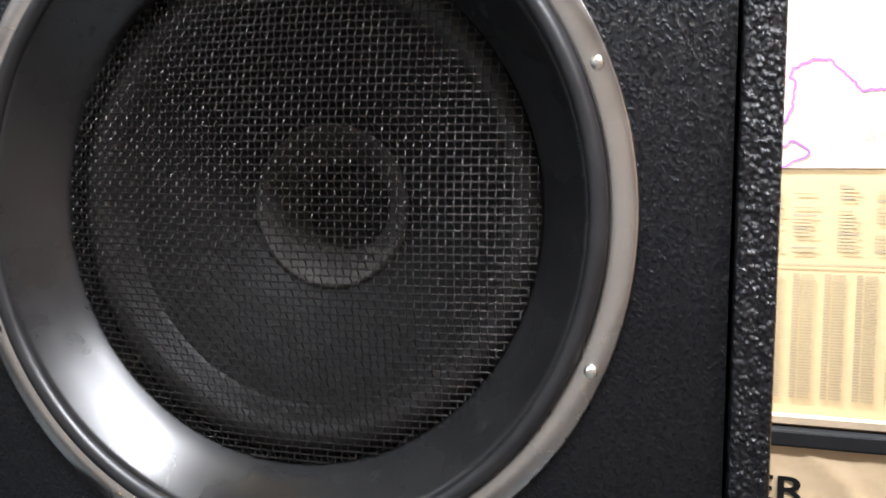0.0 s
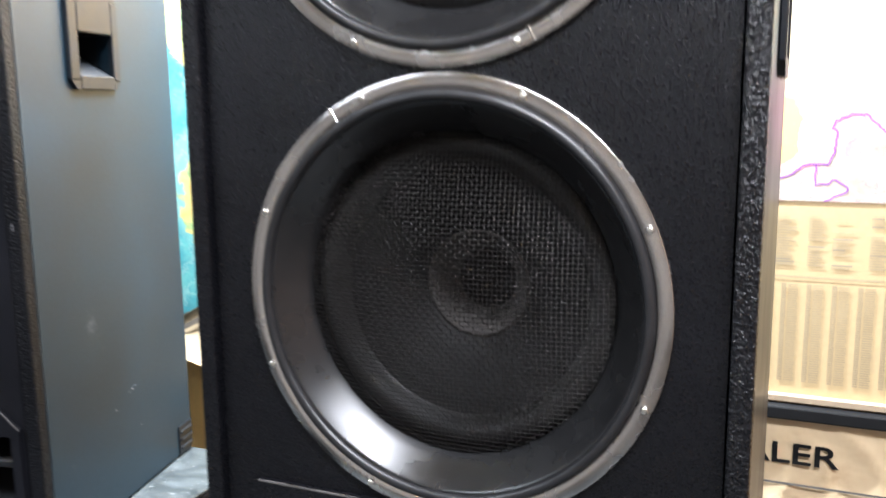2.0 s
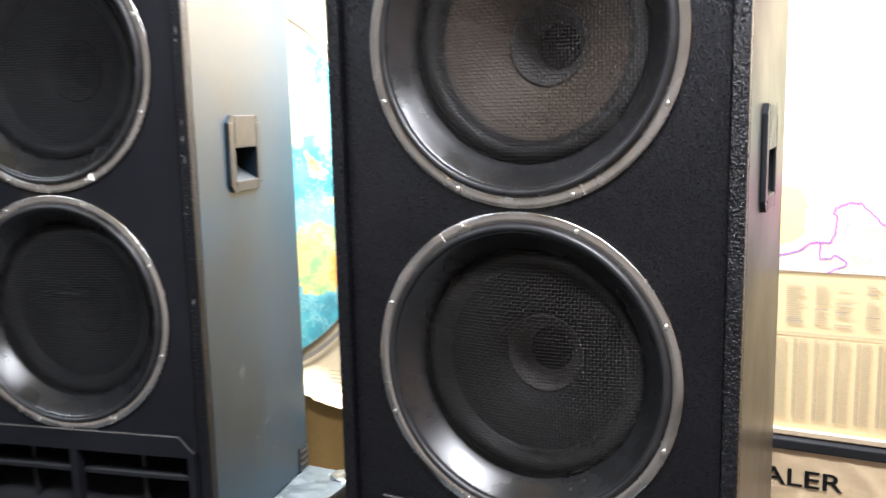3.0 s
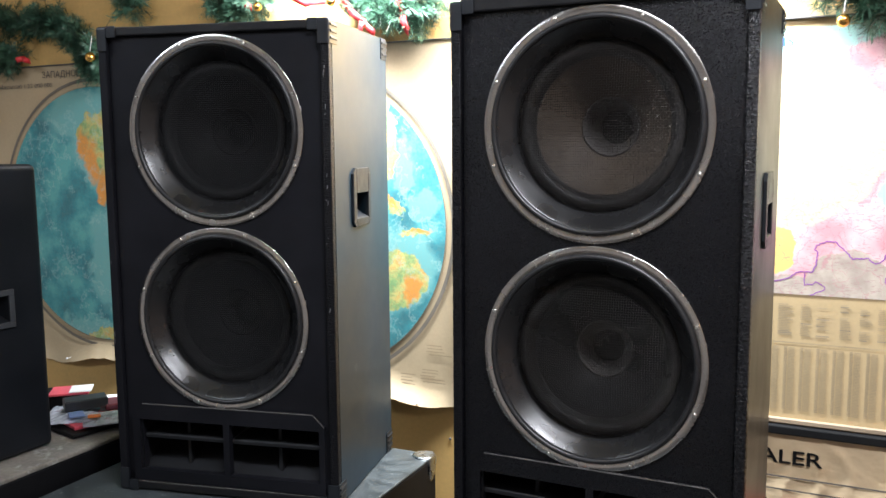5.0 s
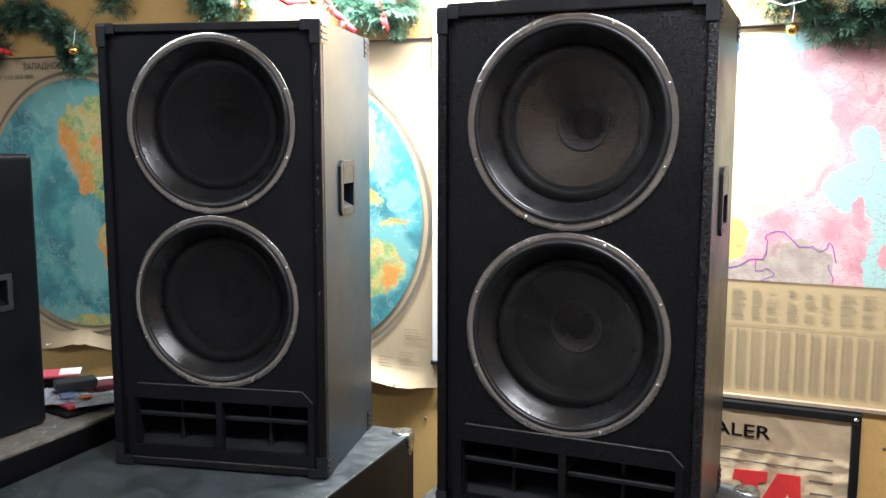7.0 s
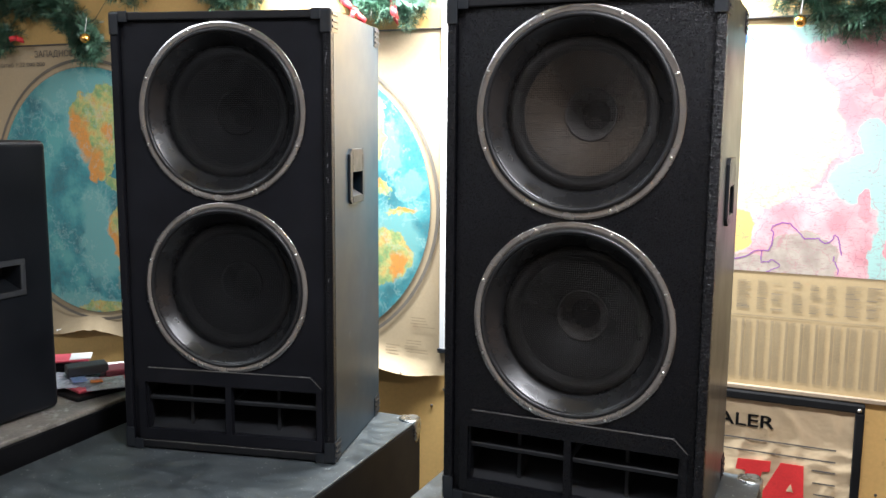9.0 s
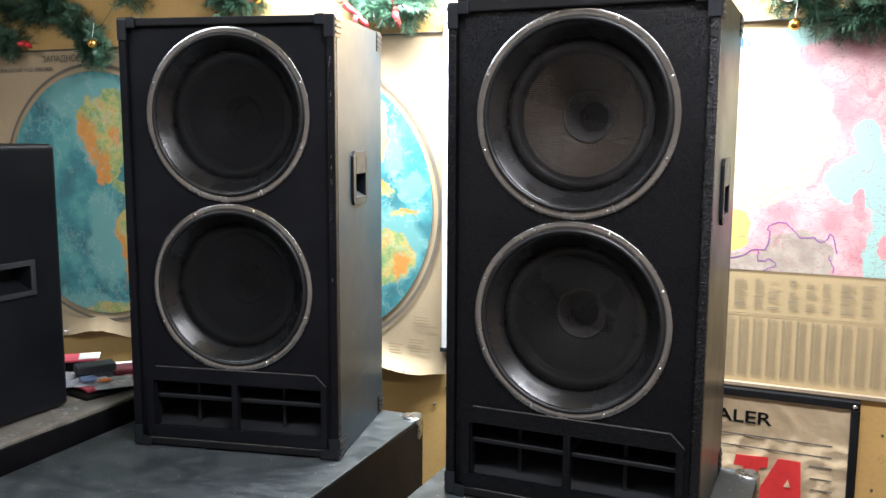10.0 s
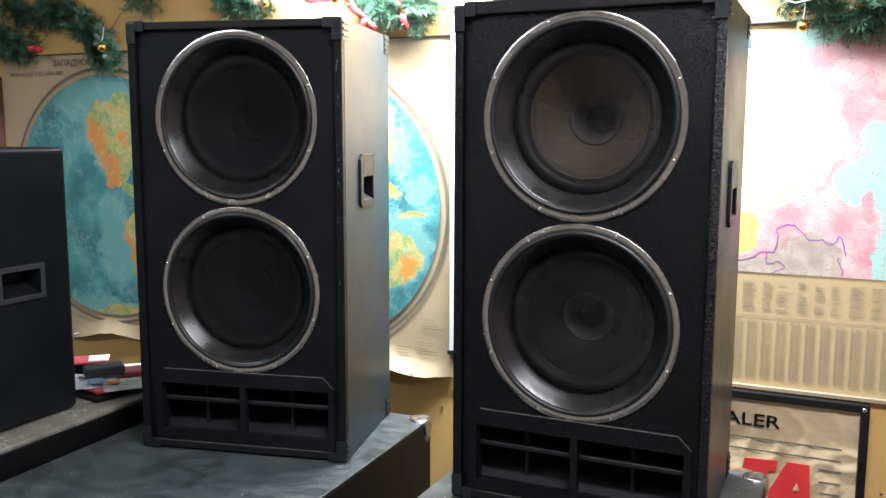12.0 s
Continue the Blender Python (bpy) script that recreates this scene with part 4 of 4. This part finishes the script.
def garland(name, label, spine, spread, sprigs, seed, ribbons=()):
    rnd = random.Random(seed)
    ob = thing(name, pose(0, 0, 0), label, "garland", "evergreen garlands")
    bm, tw = bmesh.new(), bmesh.new()
    for k in range(sprigs):
        t = rnd.random() * (len(spine) - 1.001)
        i = int(t)
        (ax, az), (bx, bz) = spine[i], spine[i + 1]
        x, z = ax + (bx - ax) * (t - i), az + (bz - az) * (t - i)
        a = rnd.uniform(0, 6.283)
        pts = sprig(bm, rnd, (x, WY - 0.035 + rnd.uniform(-0.02, 0.012), z), (math.cos(a), rnd.uniform(-0.7, 0.15), math.sin(a) - 0.1), spread * rnd.uniform(0.6, 1.2))
        tube(pts[::2], 0.0011, 3, tw)
    tagged(part("foliage", bm, NEEDLE, ob, "dense green artificial needles"), kind="stuff")
    tagged(part("wire_core", tw, TWIG, ob), kind="stuff")
    for pts in ribbons:
        bm = bmesh.new()
        prev = None
        for i in range(len(pts) * 5 - 4):
            k, f = divmod(i, 5)
            a, b = Vector(pts[k]), Vector(pts[min(k + 1, len(pts) - 1)])
            c = a.lerp(b, f / 5)
            c.y -= 0.006 * math.sin(i * 1.1)
            n = (b - a) if (b - a).length else Vector((1, 0, 0))
            s = Vector((n.z, 0.4 * math.sin(i * 0.7) * n.length, -n.x)).normalized() * 0.0085
            cur = (bm.verts.new(c + s), bm.verts.new(c - s))
            if prev:
                bm.faces.new((prev[0], cur[0], cur[1], prev[1]))
            prev = cur
        rb = part("ribbon", bm, RIBBON, ob, "shiny red ribbon", True)
        so = rb.modifiers.new("thick", "SOLIDIFY")
        so.thickness = 0.0012
    return ob


FY = WY - 0.07
garland("garland", "dense green artificial pine garland in shade", [(-2.5, 1.753), (-2.365, 1.7), (-2.249, 1.678), (-2.171, 1.666)], 0.07, 170, 11,
        [[(-2.123, FY, 1.643), (-2.094, FY, 1.652), (-2.065, FY, 1.639)]])
garland("garland", "dense green artificial pine garland with gold ball", [(-2.266, 1.807), (-2.111, 1.764), (-1.985, 1.771), (-1.897, 1.734), (-1.83, 1.678), (-1.800, 1.642), (-1.795, 1.608)], 0.062, 260, 12)
garland("garland", "short green artificial pine sprays", [(-1.64, 1.854), (-1.617, 1.764)], 0.06, 36, 13)
garland("garland", "green artificial pine spray with red ribbon", [(-1.327, 1.786), (-1.239, 1.749), (-1.12, 1.761)], 0.06, 80, 14,
        [[(-1.209, FY, 1.803), (-1.17, FY, 1.757), (-1.155, FY, 1.742)]])
garland("garland", "green artificial pine wreath part with red ribbons", [(-0.84, 1.765), (-0.775, 1.735), (-0.70, 1.700), (-0.645, 1.688), (-0.575, 1.725)], 0.062, 170, 15,
        [[(-0.873, FY, 1.765), (-0.834, FY, 1.719), (-0.79, FY, 1.678), (-0.756, FY, 1.647)], [(-0.79, FY, 1.678), (-0.801, FY, 1.633)], [(-0.684, FY, 1.741), (-0.67, FY, 1.691), (-0.657, FY, 1.64)], [(-0.665, FY, 1.736), (-0.625, FY, 1.73), (-0.605, FY, 1.749)], [(-1.041, FY, 1.774), (-0.972, FY, 1.738), (-0.908, FY, 1.741)]])
garland("garland", "short green artificial pine spray above the cabinet", [(-0.423, 1.806), (-0.073, 1.788), (0.179, 1.792)], 0.06, 60, 16)
garland("garland", "dense green artificial pine garland with gold ball", [(0.325, 1.705), (0.375, 1.665), (0.445, 1.618), (0.530, 1.622), (0.62, 1.65), (0.70, 1.69)], 0.066, 230, 17)


def bauble(x, z, r=0.016):
    ob = thing("gold_ball", pose(x, WY - 0.085, z), "small shiny gold ball hanging from the garland", "ornament", "gold balls")
    bm = bmesh.new()
    bmesh.ops.create_uvsphere(bm, u_segments=20, v_segments=14, radius=r)
    part("ball", bm, GOLD, ob, "", True)
    part("cap", lathe([(0.005, 0), (0.005, 0.006), (0.003, 0.007), (0, 0.007)], 12), GOLD, ob).matrix_basis = pose(0, 0, r - 0.002, 90, 0, 0) @ pose(0, 0, 0, 0, 0, 180)
    part("string", tube([(0, 0, r + 0.003), (0.002, 0.005, r + 0.03), (0.0, 0.01, r + 0.05)], 0.0008, 4), WHITE, ob)
    return ob


bauble(-1.768, 1.636)
bauble(0.355, 1.601, 0.0135)
bauble(-1.118, 1.740, 0.012)
bauble(-0.879, 1.735, 0.012)

cord = tagged(part("light_cord", tube([(0.227, WY - 0.05, 1.73), (0.286, WY - 0.075, 1.673), (0.336, WY - 0.08, 1.654), (0.377, WY - 0.08, 1.661), (0.428, WY - 0.075, 1.695), (0.49, WY - 0.06, 1.744)], 0.0014, 6), WHITE, None, "", True), "thin pale cord looped over the garland", "cord")
cord = tagged(part("light_cord", tube([(-1.906, WY - 0.05, 1.799), (-1.839, WY - 0.075, 1.723), (-1.781, WY - 0.08, 1.676), (-1.732, WY - 0.075, 1.695), (-1.671, WY - 0.06, 1.784)], 0.0014, 6), TWIG, None, "", True), "thin dark cord looped over the garland", "cord")
for px, pz in ((-0.664, 0.657), (-2.02, 0.642)):
    pin = tagged(part("push_pin", lathe([(0, -0.006), (0.0025, -0.006), (0.0035, -0.004), (0.0020, -0.001), (0.0008, 0.0), (0.0008, 0.020)], 12), WHITE, None, "", True), "small white push pin in the map's foot", "pin", "push pins")
    pin.location = (px, WY - 0.026, pz)

for px, pz in ((-0.540, 0.612), (-0.578, 0.560), (-0.470, 0.500), (-0.462, 0.640), (0.60, 0.64), (0.585, 0.50), (-1.70, 0.615)):
    nail = tagged(part("nail", lathe([(0, -0.0035), (0.0028, -0.003), (0.0036, -0.0015), (0.0036, 0.0), (0.001, 0.0), (0.001, 0.02)], 10), INK, None, "", True), "dark nail head in the board wall", "nail", "nails in the wall")
    nail.location = (px, WY, pz)

# ---- clutter on the bench ----


def packet(name, x, y, z, sx, sy, sz, turn, material, label):
    ob = tagged(part(name, box(bmesh.new(), -sx / 2, sx / 2, -sy / 2, sy / 2, 0, sz, min(0.004, sz / 3), 2), material), label, "package", "packages on the bench")
    ob.matrix_world = pose(x, y, z, 0, 0, turn)
    return ob



def crumpled(name, x, y, z, sx, sy, lift, turn, material, label, seed):
    """A loose crinkled sheet or bag."""
    bm = bmesh.new()
    n = 16
    g = []
    for i in range(n + 1):
        row = []
        for j in range(n + 1):
            u, v = i / n - 0.5, j / n - 0.5
            edge = max(0.0, 1 - 4 * max(u * u, v * v))
            h = 0.002 + lift * edge ** 0.5 * (0.6 + 0.7 * noise.noise(Vector((i * 0.5, j * 0.5, seed))))
            row.append(bm.verts.new((u * sx * (1 + 0.08 * noise.noise(Vector((0, j * 0.6, seed)))), v * sy * (1 + 0.08 * noise.noise(Vector((i * 0.6, 1, seed)))), max(0.001, h))))
        g.append(row)
    for i in range(n):
        for j in range(n):
            bm.faces.new((g[i][j], g[i + 1][j], g[i + 1][j + 1], g[i][j + 1]))
    base = [e for e in bm.edges if len(e.link_faces) == 1]
    made = bmesh.ops.extrude_edge_only(bm, edges=base)
    for v in made["geom"]:
        if isinstance(v, bmesh.types.BMVert):
            v.co.z = 0.0
    ob = tagged(part(name, bm, material), label, "package", "packages on the bench")
    ob.matrix_world = pose(x, y, z, 0, 0, turn)
    return ob


Z0 = 0.665
packet("flat_box", -1.333, 0.150, Z0 + 0.001, 0.21, 0.27, 0.010, -12, BLACKFRAME, "flat black box under other packages")
packet("red_packet", -1.333, 0.155, Z0 + 0.0115, 0.18, 0.22, 0.009, -18, PACKRED, "flat red printed packet on a box")
packet("white_leaflet", -1.368, 0.245, Z0 + 0.021, 0.12, 0.08, 0.002, 40, WHITE, "folded white paper leaflet on packages")
packet("dark_red_box", -1.305, 0.203, Z0 + 0.0235, 0.10, 0.07, 0.016, 52, PACKDARK, "small dark red cardboard box on packages")
crumpled("plastic_bag", -1.368, 0.090, Z0 + 0.0215, 0.12, 0.15, 0.009, 38, PACKWHITE, "crinkled clear plastic bag with contents", 3)
crumpled("plastic_bag", -1.268, 0.100, Z0 + 0.0215, 0.10, 0.11, 0.008, 50, PACKWHITE, "small crinkled clear plastic bag", 8)
packet("blue_card", -1.326, 0.067, Z0 + 0.0335, 0.035, 0.05, 0.002, 55, PACKBLUE, "small blue card lying on a bag")
packet("orange_card", -1.279, 0.080, Z0 + 0.0315, 0.03, 0.025, 0.002, 50, ORANGE, "small orange price card")
packet("black_box", -1.493, 0.160, Z0 + 0.001, 0.11, 0.09, 0.048, 38, BLACKFRAME, "black box with a packet on top")
packet("adapter_box", -1.359, 0.125, Z0 + 0.0325, 0.103, 0.055, 0.026, 56, GREYBOX, "dark grey plastic adapter box on a bag")
packet("red_packet", -1.458, 0.165, Z0 + 0.050, 0.10, 0.08, 0.006, 40, PACKRED, "red printed packet on a black box")
packet("white_leaflet", -1.435, 0.180, Z0 + 0.0565, 0.055, 0.07, 0.002, 42, WHITE, "folded white paper leaflet on a packet")

post = tagged(part("door_post", box(bmesh.new(), -2.62, -2.350, WY - 0.05, WY - 0.001, 0.0, 1.56, 0.004, 2), DARKWOOD), "dark red-brown wooden post beside the map", "post", kind="structure")
